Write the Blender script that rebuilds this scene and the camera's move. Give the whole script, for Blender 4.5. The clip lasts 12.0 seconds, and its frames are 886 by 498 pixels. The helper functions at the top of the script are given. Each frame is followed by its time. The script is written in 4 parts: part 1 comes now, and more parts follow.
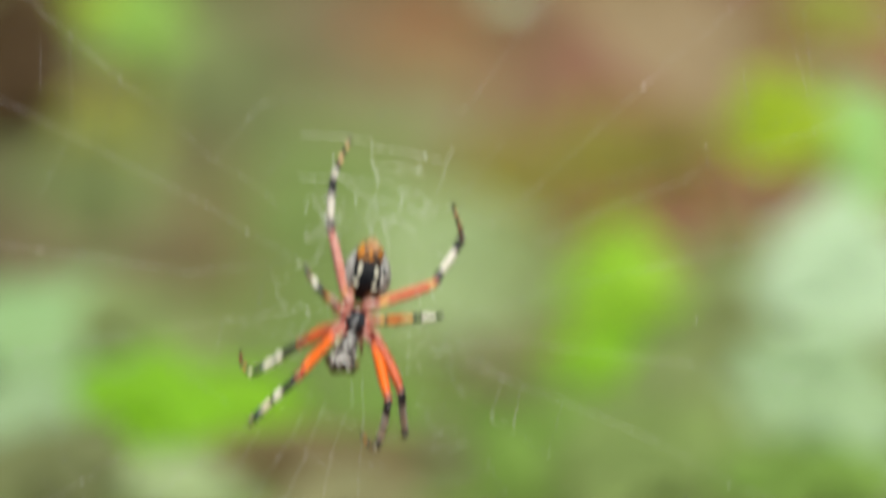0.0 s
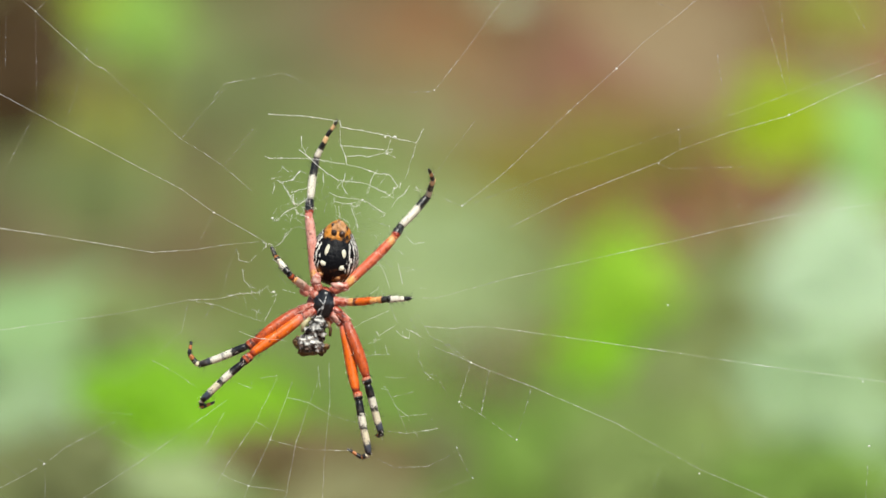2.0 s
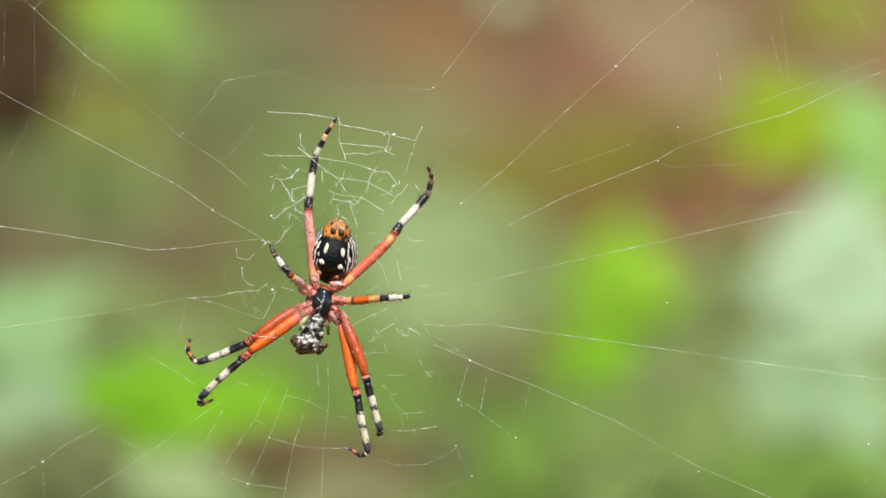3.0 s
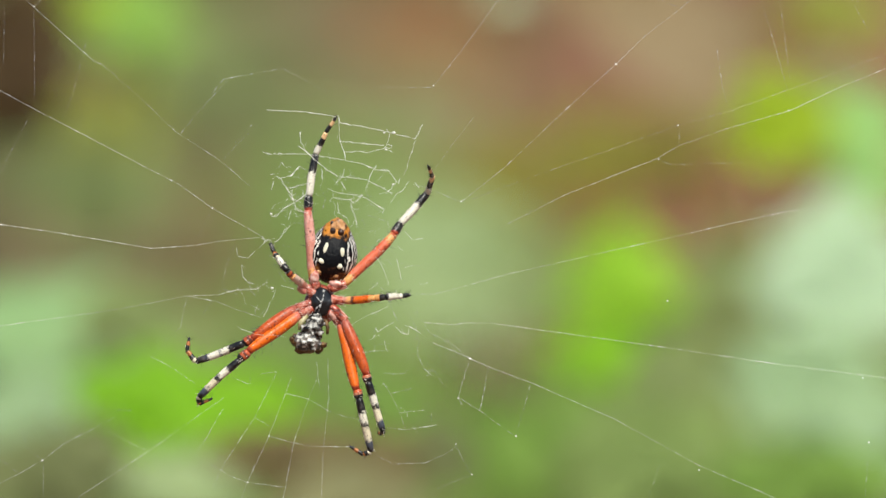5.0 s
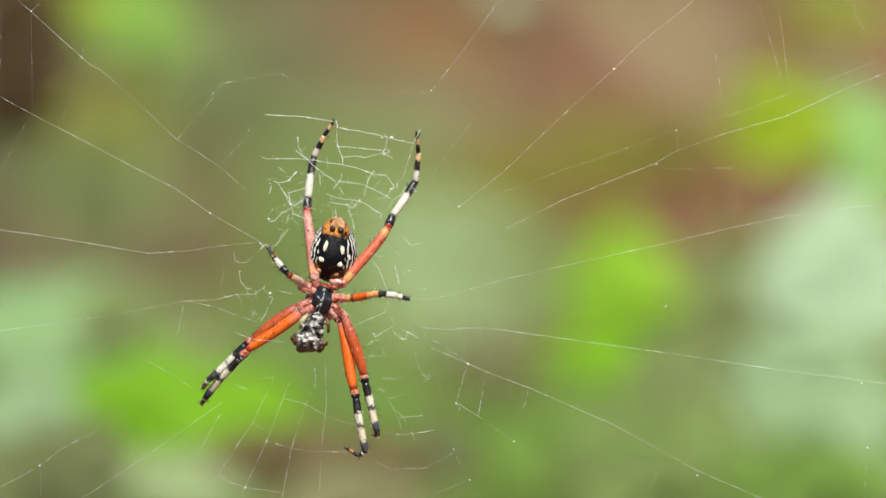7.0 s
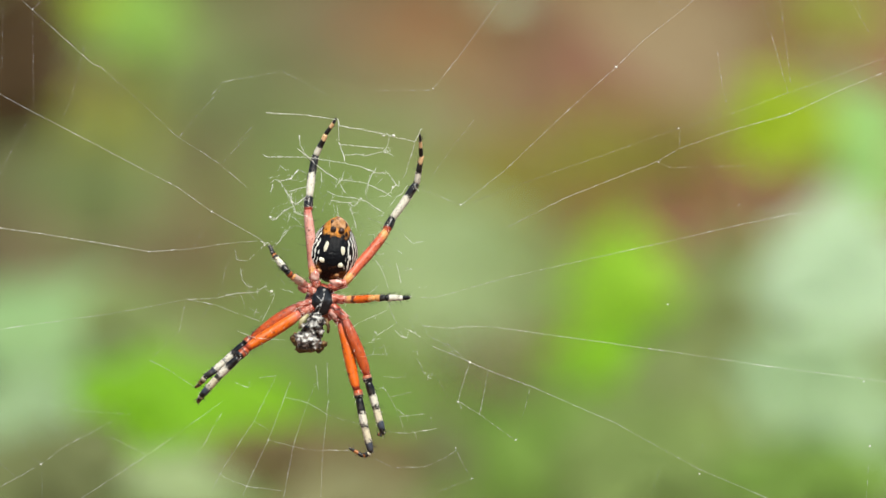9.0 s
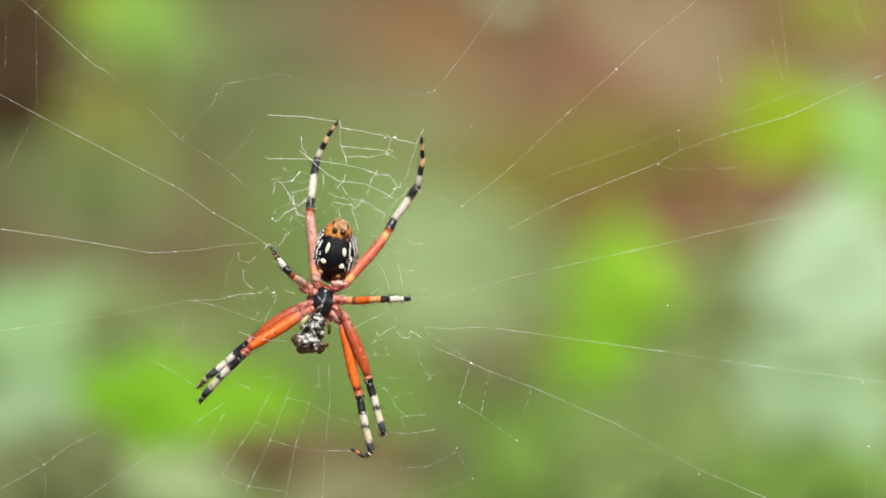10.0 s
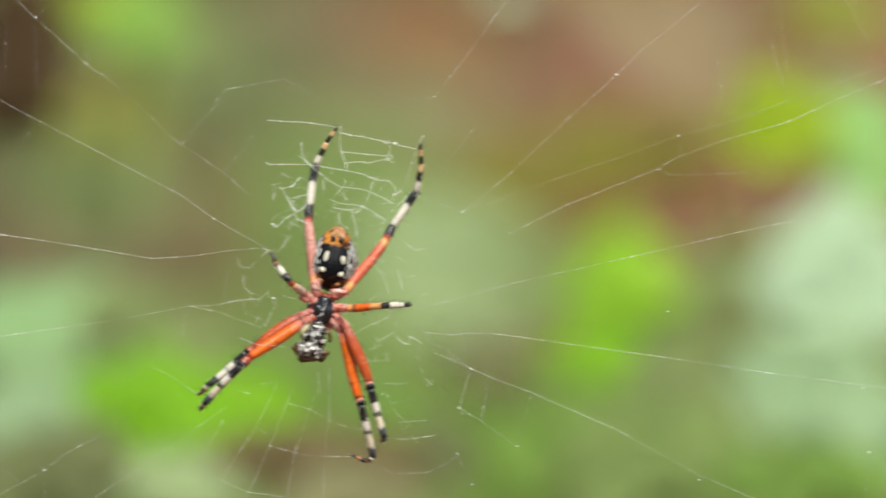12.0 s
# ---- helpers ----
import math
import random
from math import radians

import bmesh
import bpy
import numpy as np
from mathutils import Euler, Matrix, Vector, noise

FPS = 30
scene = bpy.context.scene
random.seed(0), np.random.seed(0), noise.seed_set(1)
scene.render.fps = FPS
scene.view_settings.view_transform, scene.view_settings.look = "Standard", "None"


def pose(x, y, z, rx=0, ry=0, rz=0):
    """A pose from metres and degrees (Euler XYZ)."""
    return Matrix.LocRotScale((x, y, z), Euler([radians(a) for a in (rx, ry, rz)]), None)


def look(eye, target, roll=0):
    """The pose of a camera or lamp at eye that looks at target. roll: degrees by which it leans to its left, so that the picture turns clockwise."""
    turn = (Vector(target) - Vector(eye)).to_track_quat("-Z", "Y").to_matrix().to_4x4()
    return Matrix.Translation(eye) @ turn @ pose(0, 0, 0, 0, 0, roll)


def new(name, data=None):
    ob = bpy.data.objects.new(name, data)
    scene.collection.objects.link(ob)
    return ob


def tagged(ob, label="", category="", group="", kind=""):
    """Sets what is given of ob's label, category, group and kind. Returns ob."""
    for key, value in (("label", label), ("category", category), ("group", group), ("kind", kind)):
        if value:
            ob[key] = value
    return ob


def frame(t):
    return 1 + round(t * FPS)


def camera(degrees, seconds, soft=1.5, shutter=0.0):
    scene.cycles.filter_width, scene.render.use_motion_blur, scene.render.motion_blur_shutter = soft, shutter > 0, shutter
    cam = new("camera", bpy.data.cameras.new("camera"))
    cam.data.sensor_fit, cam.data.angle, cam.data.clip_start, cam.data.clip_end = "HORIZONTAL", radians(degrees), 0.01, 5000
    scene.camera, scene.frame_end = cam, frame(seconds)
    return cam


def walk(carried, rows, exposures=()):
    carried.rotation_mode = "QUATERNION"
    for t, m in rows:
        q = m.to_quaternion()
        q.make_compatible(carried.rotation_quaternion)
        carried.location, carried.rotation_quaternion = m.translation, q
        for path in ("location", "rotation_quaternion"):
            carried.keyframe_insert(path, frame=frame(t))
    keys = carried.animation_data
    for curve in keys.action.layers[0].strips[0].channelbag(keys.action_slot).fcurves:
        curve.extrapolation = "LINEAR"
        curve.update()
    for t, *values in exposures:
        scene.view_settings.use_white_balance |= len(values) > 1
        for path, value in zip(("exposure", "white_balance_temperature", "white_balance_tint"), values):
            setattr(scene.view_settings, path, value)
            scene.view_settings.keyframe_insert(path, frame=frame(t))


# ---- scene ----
# A spider on its orb web in front of a blurred garden bank. The web hangs in the plane y = 0.
MM = 0.001
DIST = 2.0            # lens to web, a long lens
HIGH = 0.75           # height of the lens over the ground
STEP = 0.196 / 1568   # metres of the web plane to one unit of the plan grid (1568 x 882)

cam = camera(5.61, 12.0, soft=1.5, shutter=0.6)
cam.data.dof.use_dof = True
cam.data.dof.focus_distance = DIST - 0.001
cam.data.dof.aperture_fstop = 7.4
EYE = look((0, -DIST, HIGH), (0, 0, HIGH))
walk(cam, [(0, EYE), (12, EYE)], exposures=[(0, 0.56, 6700, 4), (12, 0.56, 6700, 4)])


def plan(px, py, y=0.0):
    """World place that lies over the plan grid point (px, py) of the web plane, y metres behind that plane."""
    k = STEP * (DIST + y) / DIST
    return Vector(((px - 784) * k, y, HIGH + (441 - py) * k))


# ---- light ----
SUN_HEIGHT, SUN_TURN = 52, 168
world = bpy.data.worlds.new("sky")
scene.world = world
world.use_nodes = True
wn = world.node_tree
sky = wn.nodes.new("ShaderNodeTexSky")
sky.sky_type, sky.sun_disc = "NISHITA", False
sky.sun_elevation, sky.sun_rotation = radians(SUN_HEIGHT), radians(SUN_TURN)
wn.links.new(sky.outputs[0], wn.nodes["Background"].inputs[0])
wn.nodes["Background"].inputs[1].default_value = 0.08
sun_data = bpy.data.lights.new("sun", "SUN")
sun_data.energy, sun_data.angle, sun_data.color = 3.9, radians(14), (1.0, 0.96, 0.9)
sun = new("sun", sun_data)
a, e = radians(SUN_TURN), radians(SUN_HEIGHT)
sun.matrix_world = look((4 * math.sin(a) * math.cos(e), 4 * math.cos(a) * math.cos(e), 4 * math.sin(e)), (0, 0, 0))


# ---- materials ----
def material(name):
    m = bpy.data.materials.new(name)
    m.use_nodes = True
    nt = m.node_tree
    return m, nt, nt.nodes["Principled BSDF"]


def put(nt, kind, inputs=None, **settings):
    n = nt.nodes.new(kind)
    for k, v in settings.items():
        setattr(n, k, v)
    for k, v in (inputs or {}).items():
        if isinstance(v, bpy.types.NodeSocket):
            nt.links.new(v, n.inputs[k])
        else:
            n.inputs[k].default_value = v
    return n


def ramp(nt, fac, stops, mode="LINEAR"):
    n = nt.nodes.new("ShaderNodeValToRGB")
    n.color_ramp.interpolation = mode
    els = n.color_ramp.elements
    while len(els) < len(stops):
        els.new(0.5)
    for el, (p, c) in zip(els, stops):
        el.position, el.color = p, (*c, 1)
    nt.links.new(fac, n.inputs[0])
    return n.outputs[0]


def blend(nt, fac, a, b, mode="MIX"):
    n = nt.nodes.new("ShaderNodeMix")
    n.data_type, n.blend_type = "RGBA", mode
    for sock, v in ((n.inputs[0], fac), (n.inputs[6], a), (n.inputs[7], b)):
        if isinstance(v, bpy.types.NodeSocket):
            nt.links.new(v, sock)
        else:
            sock.default_value = v if isinstance(v, (int, float)) else (*v, 1)
    return n.outputs[2]


def calc(nt, op, a, b=0.0, c=0.0):
    n = nt.nodes.new("ShaderNodeMath")
    n.operation = op
    for i, v in enumerate((a, b, c)):
        if isinstance(v, bpy.types.NodeSocket):
            nt.links.new(v, n.inputs[i])
        else:
            n.inputs[i].default_value = v
    return n.outputs[0]


def noise_of(nt, coords, scale, detail=3.0, rough=0.55):
    return put(nt, "ShaderNodeTexNoise", {"Vector": coords, "Scale": scale, "Detail": detail, "Roughness": rough}).outputs[0]


def bump(nt, bsdf, height, strength, distance):
    n = put(nt, "ShaderNodeBump", {"Height": height, "Strength": strength, "Distance": distance})
    nt.links.new(n.outputs[0], bsdf.inputs["Normal"])


BLACK, WHITE, CREAM = (0.005, 0.0055, 0.007), (0.70, 0.665, 0.56), (0.66, 0.59, 0.43)
ORANGE, AMBER, PINK, RED = (0.66, 0.118, 0.004), (0.70, 0.33, 0.11), (0.52, 0.20, 0.15), (0.34, 0.045, 0.02)
TAWNY, BUFF = (0.38, 0.13, 0.03), (0.74, 0.47, 0.24)
SMOKE = (0.05, 0.06, 0.085)


def chitin(name, stops, rough=0.38, mottle=0.25, fuzz=0.12, bloom=0.10):
    """Leg skin: bands of colour along the segment, with ragged edges, mottling and a fine relief."""
    m, nt, b = material(name)
    tc = put(nt, "ShaderNodeTexCoord")
    z = put(nt, "ShaderNodeSeparateXYZ", {0: tc.outputs["Generated"]}).outputs[2]
    obj = tc.outputs["Object"]
    rag = noise_of(nt, obj, 1400, 3)
    zz = calc(nt, "ADD", z, calc(nt, "MULTIPLY", calc(nt, "SUBTRACT", rag, 0.5), 0.24))
    soft = []
    for i, (p, c) in enumerate(stops):
        if i:
            soft.append((max(p - 0.025, 0), stops[i - 1][1]))
        soft.append((p + (0.025 if i else 0), c))
    col = ramp(nt, zz, soft)
    spots = ramp(nt, noise_of(nt, obj, 2600, 2), [(0.34, (0.28, 0.22, 0.2)), (0.48, (1, 1, 1))])
    col = blend(nt, mottle, col, blend(nt, 1.0, col, spots, "MULTIPLY"))
    pale = ramp(nt, noise_of(nt, obj, 900, 2), [(0.5, (0, 0, 0)), (0.75, (1, 1, 1))])
    col = blend(nt, calc(nt, "MULTIPLY", put(nt, "ShaderNodeRGBToBW", {0: pale}).outputs[0], bloom), col, (0.74, 0.62, 0.55))
    if fuzz > 0.3:
        long = put(nt, "ShaderNodeMapping", {"Vector": obj, "Scale": (1.0, 1.0, 0.16)}).outputs[0]
        line = noise_of(nt, long, 1500, 3)
        col = blend(nt, ramp(nt, line, [(0.58, (0, 0, 0)), (0.72, (0.04 + bloom * 0.7,) * 3)]), col, (0.80, 0.45, 0.36))
        col = blend(nt, ramp(nt, noise_of(nt, long, 1100, 2), [(0.28, (0.4,) * 3), (0.40, (0, 0, 0))]), col, (0.3, 0.04, 0.012))
        dots = put(nt, "ShaderNodeTexVoronoi", {"Vector": obj, "Scale": 900.0}).outputs["Distance"]
        here = ramp(nt, noise_of(nt, obj, 330, 2), [(0.42, (0, 0, 0)), (0.54, (1, 1, 1))])
        col = blend(nt, blend(nt, 1.0, ramp(nt, dots, [(0.18, (0.8,) * 3), (0.30, (0, 0, 0))]), here, "MULTIPLY"), col, (0.12, 0.024, 0.014))
    nt.links.new(col, b.inputs["Base Color"])
    b.inputs["Roughness"].default_value = rough
    b.inputs["Specular IOR Level"].default_value = 0.45 if fuzz < 0.3 else 0.3
    b.inputs["Sheen Weight"].default_value = fuzz * 0.2
    b.inputs["Sheen Roughness"].default_value = 0.35
    b.inputs["Sheen Tint"].default_value = (1.0, 0.86, 0.78, 1)
    bump(nt, b, noise_of(nt, obj, 2600, 3), 0.5, 0.00012)
    return m


FEMUR_DEEP = chitin("deep_red_orange_leg_skin", [(0, (0.36, 0.09, 0.06)), (0.12, (0.40, 0.065, 0.018)), (0.3, (0.42, 0.062, 0.009)), (0.5, (0.45, 0.072, 0.01)), (0.85, (0.34, 0.047, 0.008)), (0.92, RED)], mottle=0.5, fuzz=0.31, bloom=0.06)
FEMUR_ORANGE = chitin("orange_leg_skin", [(0, (0.55, 0.14, 0.09)), (0.08, (0.7, 0.15, 0.05)), (0.18, ORANGE), (0.86, ORANGE), (0.92, RED)], mottle=0.3, fuzz=0.31, bloom=0.05)
FEMUR_PINK = chitin("pink_leg_skin", [(0, AMBER), (0.12, PINK), (0.5, (0.62, 0.29, 0.24)), (0.9, (0.53, 0.15, 0.11))], mottle=0.35, fuzz=0.31, bloom=0.35)
FEMUR_RED = chitin("red_leg_skin", [(0, AMBER), (0.14, (0.56, 0.11, 0.05)), (0.72, (0.6, 0.115, 0.05)), (0.82, AMBER), (0.94, RED)], mottle=0.3, fuzz=0.31, bloom=0.15)
FEMUR_SHORT = chitin("banded_short_leg_skin", [(0, PINK), (0.12, AMBER), (0.24, (0.1, 0.03, 0.02)), (0.34, ORANGE), (0.72, AMBER), (0.92, AMBER)], mottle=0.22, fuzz=0.31)
FEMUR_PALE = chitin("pale_short_leg_skin", [(0, PINK), (0.35, (0.6, 0.42, 0.34)), (0.8, AMBER)], mottle=0.22, fuzz=0.31)
PATELLA_BLACK = chitin("black_joint_skin", [(0, RED), (0.14, BLACK)], 0.3, 0.1)
PATELLA_ORANGE = chitin("orange_joint_skin", [(0, (0.42, 0.065, 0.015)), (0.18, (0.10, 0.018, 0.01)), (0.32, (0.36, 0.07, 0.02)), (0.5, BLACK)], 0.4, 0.2)
PATELLA_PALE = chitin("pale_joint_skin", [(0, (0.5, 0.08, 0.02)), (0.2, (0.5, 0.2, 0.12)), (0.36, BLACK)], 0.4, 0.2)
TIBIA_BWB = chitin("black_white_black_skin", [(0, BLACK), (0.30, WHITE), (0.44, SMOKE), (0.475, WHITE), (0.70, SMOKE), (0.76, BLACK)], 0.33, 0.4)
TIBIA_WB = chitin("white_black_skin", [(0, WHITE), (0.55, BLACK)], 0.33, 0.4)
TIBIA_SPOTTED = chitin("black_white_spotted_skin", [(0, BLACK), (0.27, WHITE), (0.45, BLACK), (0.525, CREAM), (0.76, SMOKE), (0.9, BLACK)], 0.33, 0.4)
META_BANDS = chitin("white_black_buff_skin", [(0, WHITE), (0.36, BLACK), (0.68, BUFF)], 0.35, 0.1)
META_DARK = chitin("dark_amber_skin", [(0, CREAM), (0.2, BLACK), (0.5, TAWNY), (0.75, BLACK)], 0.35, 0.1)
TARSUS_BANDS = chitin("black_buff_black_skin", [(0, BLACK), (0.34, BUFF), (0.58, BLACK)], 0.4, 0.1)
TARSUS_DARK = chitin("black_tawny_black_skin", [(0, BLACK), (0.3, TAWNY), (0.52, BLACK)], 0.4, 0.1)
SHORT_TIBIA = chitin("short_black_white_skin", [(0, BLACK), (0.32, WHITE), (0.80, WHITE)], 0.35, 0.4)
SHORT_PALE = chitin("short_white_skin", [(0, BLACK), (0.12, WHITE), (0.9, CREAM)], 0.35, 0.4)
SHORT_END = chitin("short_white_black_skin", [(0, WHITE), (0.35, BLACK)], 0.4, 0.3)
PATELLA_AMBER = chitin("amber_joint_skin", [(0, AMBER), (0.4, BLACK)], 0.4, 0.2)
SHORT_FOOT = chitin("short_black_foot_skin", [(0, BLACK), (0.45, (0.1, 0.09, 0.08)), (0.6, BLACK)], 0.4, 0.3)
BLACK_BRISTLE = chitin("black_bristle", [(0, BLACK), (0.9, BLACK)], 0.5, 0.0)
PALE_HAIR = chitin("pale_hair", [(0, (0.78, 0.68, 0.62)), (0.9, (0.82, 0.77, 0.71))], 0.5, 0.0)


def abdomen_skin():
    """Underside of the abdomen: black shield, amber at the tail, black and white stripes down the flanks."""
    m, nt, b = material("abdomen_skin")
    tc = put(nt, "ShaderNodeTexCoord")
    g = put(nt, "ShaderNodeSeparateXYZ", {0: tc.outputs["Generated"]})
    obj = tc.outputs["Object"]
    rag = calc(nt, "SUBTRACT", noise_of(nt, obj, 700, 3), 0.5)
    z = calc(nt, "ADD", g.outputs[2], calc(nt, "MULTIPLY", rag, 0.26))
    side = calc(nt, "ABSOLUTE", calc(nt, "SUBTRACT", g.outputs[0], 0.5))
    o = put(nt, "ShaderNodeSeparateXYZ", {0: obj})
    round_angle = calc(nt, "ARCTAN2", calc(nt, "ABSOLUTE", o.outputs[0]), calc(nt, "MULTIPLY", o.outputs[1], -1.0))
    wander = calc(nt, "MULTIPLY", calc(nt, "SUBTRACT", noise_of(nt, obj, 620, 4, 0.65), 0.5), 15.0)
    stripe = calc(nt, "SINE", calc(nt, "ADD", calc(nt, "MULTIPLY_ADD", round_angle, 30.0, wander), calc(nt, "MULTIPLY", g.outputs[2], 9.0)))
    flank = ramp(nt, calc(nt, "MULTIPLY_ADD", stripe, 0.5, 0.5), [(0.56, BLACK), (0.74, (0.78, 0.76, 0.7))])
    edge = ramp(nt, calc(nt, "ADD", side, calc(nt, "MULTIPLY", rag, 0.10)), [(0.265, (0, 0, 0)), (0.285, (1, 1, 1))])
    col = blend(nt, edge, BLACK, flank)
    tail = ramp(nt, z, [(0.68, (0, 0, 0)), (0.74, (1, 1, 1))])
    amber = ramp(nt, noise_of(nt, obj, 520, 3), [(0.38, (0.03, 0.012, 0.006)), (0.46, (0.47, 0.17, 0.015)), (0.62, (0.55, 0.25, 0.07))])
    core = ramp(nt, calc(nt, "ADD", side, calc(nt, "MULTIPLY", rag, 0.16)), [(0.22, (1, 1, 1)), (0.27, (0, 0, 0))])
    col = blend(nt, calc(nt, "MULTIPLY", tail, core), col, amber)
    foot = ramp(nt, z, [(0.17, (1, 1, 1)), (0.25, (0, 0, 0))])
    brown = ramp(nt, noise_of(nt, obj, 420, 2), [(0.52, (0.012, 0.007, 0.006)), (0.62, (0.16, 0.055, 0.018)), (0.74, (0.5, 0.25, 0.07))])
    col = blend(nt, foot, col, brown)
    nt.links.new(col, b.inputs["Base Color"])
    b.inputs["Roughness"].default_value = 0.26
    b.inputs["Specular IOR Level"].default_value = 0.1
    bump(nt, b, noise_of(nt, obj, 1500, 4, 0.65), 0.7, 0.0004)
    return m


def mottled(name, stops, scale, rough=0.6, relief=0.4, depth=0.0002):
    m, nt, b = material(name)
    obj = put(nt, "ShaderNodeTexCoord").outputs["Object"]
    n = noise_of(nt, obj, scale, 5, 0.65)
    nt.links.new(ramp(nt, n, stops), b.inputs["Base Color"])
    b.inputs["Roughness"].default_value = rough
    bump(nt, b, n, relief, depth)
    return m


# hip skins: palest and darkest stops stand for highlights and red shadow
COXA_RED = mottled("reddish_hip_skin", [(0.38, (0.07, 0.012, 0.008)), (0.47, (0.30, 0.04, 0.02)), (0.56, (0.46, 0.14, 0.09)), (0.67, (0.66, 0.42, 0.36))], 650, 0.32, 0.5, 0.0001)
HIP_PALE = mottled("pinkish_white_hip_skin", [(0.34, (0.26, 0.05, 0.035)), (0.46, (0.46, 0.16, 0.12)), (0.58, (0.60, 0.36, 0.31)), (0.68, (0.74, 0.58, 0.53))], 620, 0.28, 0.5, 0.0001)
ABDOMEN = abdomen_skin()
SPOT_CREAM = mottled("cream_spot", [(0.3, (0.62, 0.58, 0.42)), (0.7, (0.75, 0.72, 0.6))], 1500, 0.4)
STERNUM = mottled("black_breastplate", [(0.5, BLACK), (0.68, (0.03, 0.035, 0.045)), (0.76, (0.3, 0.3, 0.3))], 700, 0.28)
# whitish colour for the highlights drawn on the glossy breastplate
GLINT = mottled("painted_white_glint", [(0.42, (0.03, 0.03, 0.035)), (0.55, (0.42, 0.42, 0.42))], 1500, 0.5)
SPINNERET = mottled("amber_spinneret", [(0.38, (0.12, 0.045, 0.02)), (0.5, (0.46, 0.22, 0.08)), (0.66, (0.62, 0.36, 0.19))], 900, 0.4)
DARK_TIP = mottled("dark_brown_tip", [(0.3, (0.02, 0.01, 0.008)), (0.7, (0.06, 0.025, 0.015))], 900, 0.4)
PALP = mottled("pale_palp", [(0.3, (0.26, 0.22, 0.09)), (0.7, (0.5, 0.46, 0.28))], 800, 0.45)
PREY = mottled("silk_wrapped_prey", [(0.37, (0.005, 0.005, 0.005)), (0.46, (0.05, 0.045, 0.04)), (0.53, (0.34, 0.33, 0.31)), (0.64, (0.72, 0.70, 0.66))], 640, 0.25, 0.7, 0.0003)
PREY_BROWN = mottled("brown_prey_shell", [(0.35, (0.02, 0.012, 0.006)), (0.55, (0.14, 0.07, 0.02)), (0.75, (0.4, 0.22, 0.06))], 600, 0.5, 0.7, 0.0004)


def silk(name, clear, strength):
    """Silk: white threads whose sheen comes and goes along their length."""
    m, nt, b = material(name)
    obj = put(nt, "ShaderNodeTexCoord").outputs["Object"]
    b.inputs["Base Color"].default_value = (0.93, 0.93, 0.88, 1)
    b.inputs["Roughness"].default_value = 0.3
    b.inputs["Specular IOR Level"].default_value = 0.8
    thin = put(nt, "ShaderNodeBsdfTransparent")
    small = ramp(nt, noise_of(nt, obj, 700, 4, 0.75), [(0.42, (clear,) * 3), (0.60, (1, 1, 1))])
    large = ramp(nt, noise_of(nt, obj, 34, 2), [(0.36, (clear * 1.2,) * 3), (0.62, (strength,) * 3)])
    wave = blend(nt, 1.0, small, large, "MULTIPLY")
    glow = put(nt, "ShaderNodeBsdfTranslucent", {"Color": (0.95, 0.95, 0.9, 1)})
    body = put(nt, "ShaderNodeMixShader", {0: 0.25})
    nt.links.new(b.outputs[0], body.inputs[1])
    nt.links.new(glow.outputs[0], body.inputs[2])
    mix = put(nt, "ShaderNodeMixShader", {0: wave})
    nt.links.new(thin.outputs[0], mix.inputs[1])
    nt.links.new(body.outputs[0], mix.inputs[2])
    nt.links.new(mix.outputs[0], nt.nodes["Material Output"].inputs[0])
    return m


SILK_MAIN = silk("bright_silk", 0.38, 1.0)
SILK_FINE = silk("fine_silk", 0.26, 1.0)
SILK_FAINT = silk("faint_silk", 0.21, 0.55)
SILK_THICK = silk("white_silk_band", 0.85, 1.0)


def leaf_skin(name, colour, gloss=0.5, vary=0.18, shine=0.25):
    """A leaf that lets light through, with veins and uneven tone."""
    m, nt, b = material(name)
    tc = put(nt, "ShaderNodeTexCoord")
    info = put(nt, "ShaderNodeObjectInfo")
    n = noise_of(nt, tc.outputs["Object"], 40, 4)
    shade = ramp(nt, n, [(0.3, (1 - vary,) * 3), (0.7, (1 + vary,) * 3)])
    tone = put(nt, "ShaderNodeHueSaturation", {"Hue": 0.5, "Saturation": 1.0, "Color": (*colour, 1)})
    nt.links.new(calc(nt, "MULTIPLY_ADD", info.outputs["Random"], 0.2, 0.9), tone.inputs["Value"])
    nt.links.new(blend(nt, 1.0, tone.outputs[0], shade, "MULTIPLY"), b.inputs["Base Color"])
    b.inputs["Roughness"].default_value = gloss
    b.inputs["Specular IOR Level"].default_value = shine
    lit = put(nt, "ShaderNodeBsdfTranslucent", {"Color": (colour[0] * 1.1, colour[1] * 1.2, colour[2] * 0.8, 1)})
    mix = put(nt, "ShaderNodeMixShader", {0: 0.35})
    nt.links.new(b.outputs[0], mix.inputs[1])
    nt.links.new(lit.outputs[0], mix.inputs[2])
    nt.links.new(mix.outputs[0], nt.nodes["Material Output"].inputs[0])
    bump(nt, b, noise_of(nt, tc.outputs["Object"], 160, 3), 0.3, 0.001)
    return m


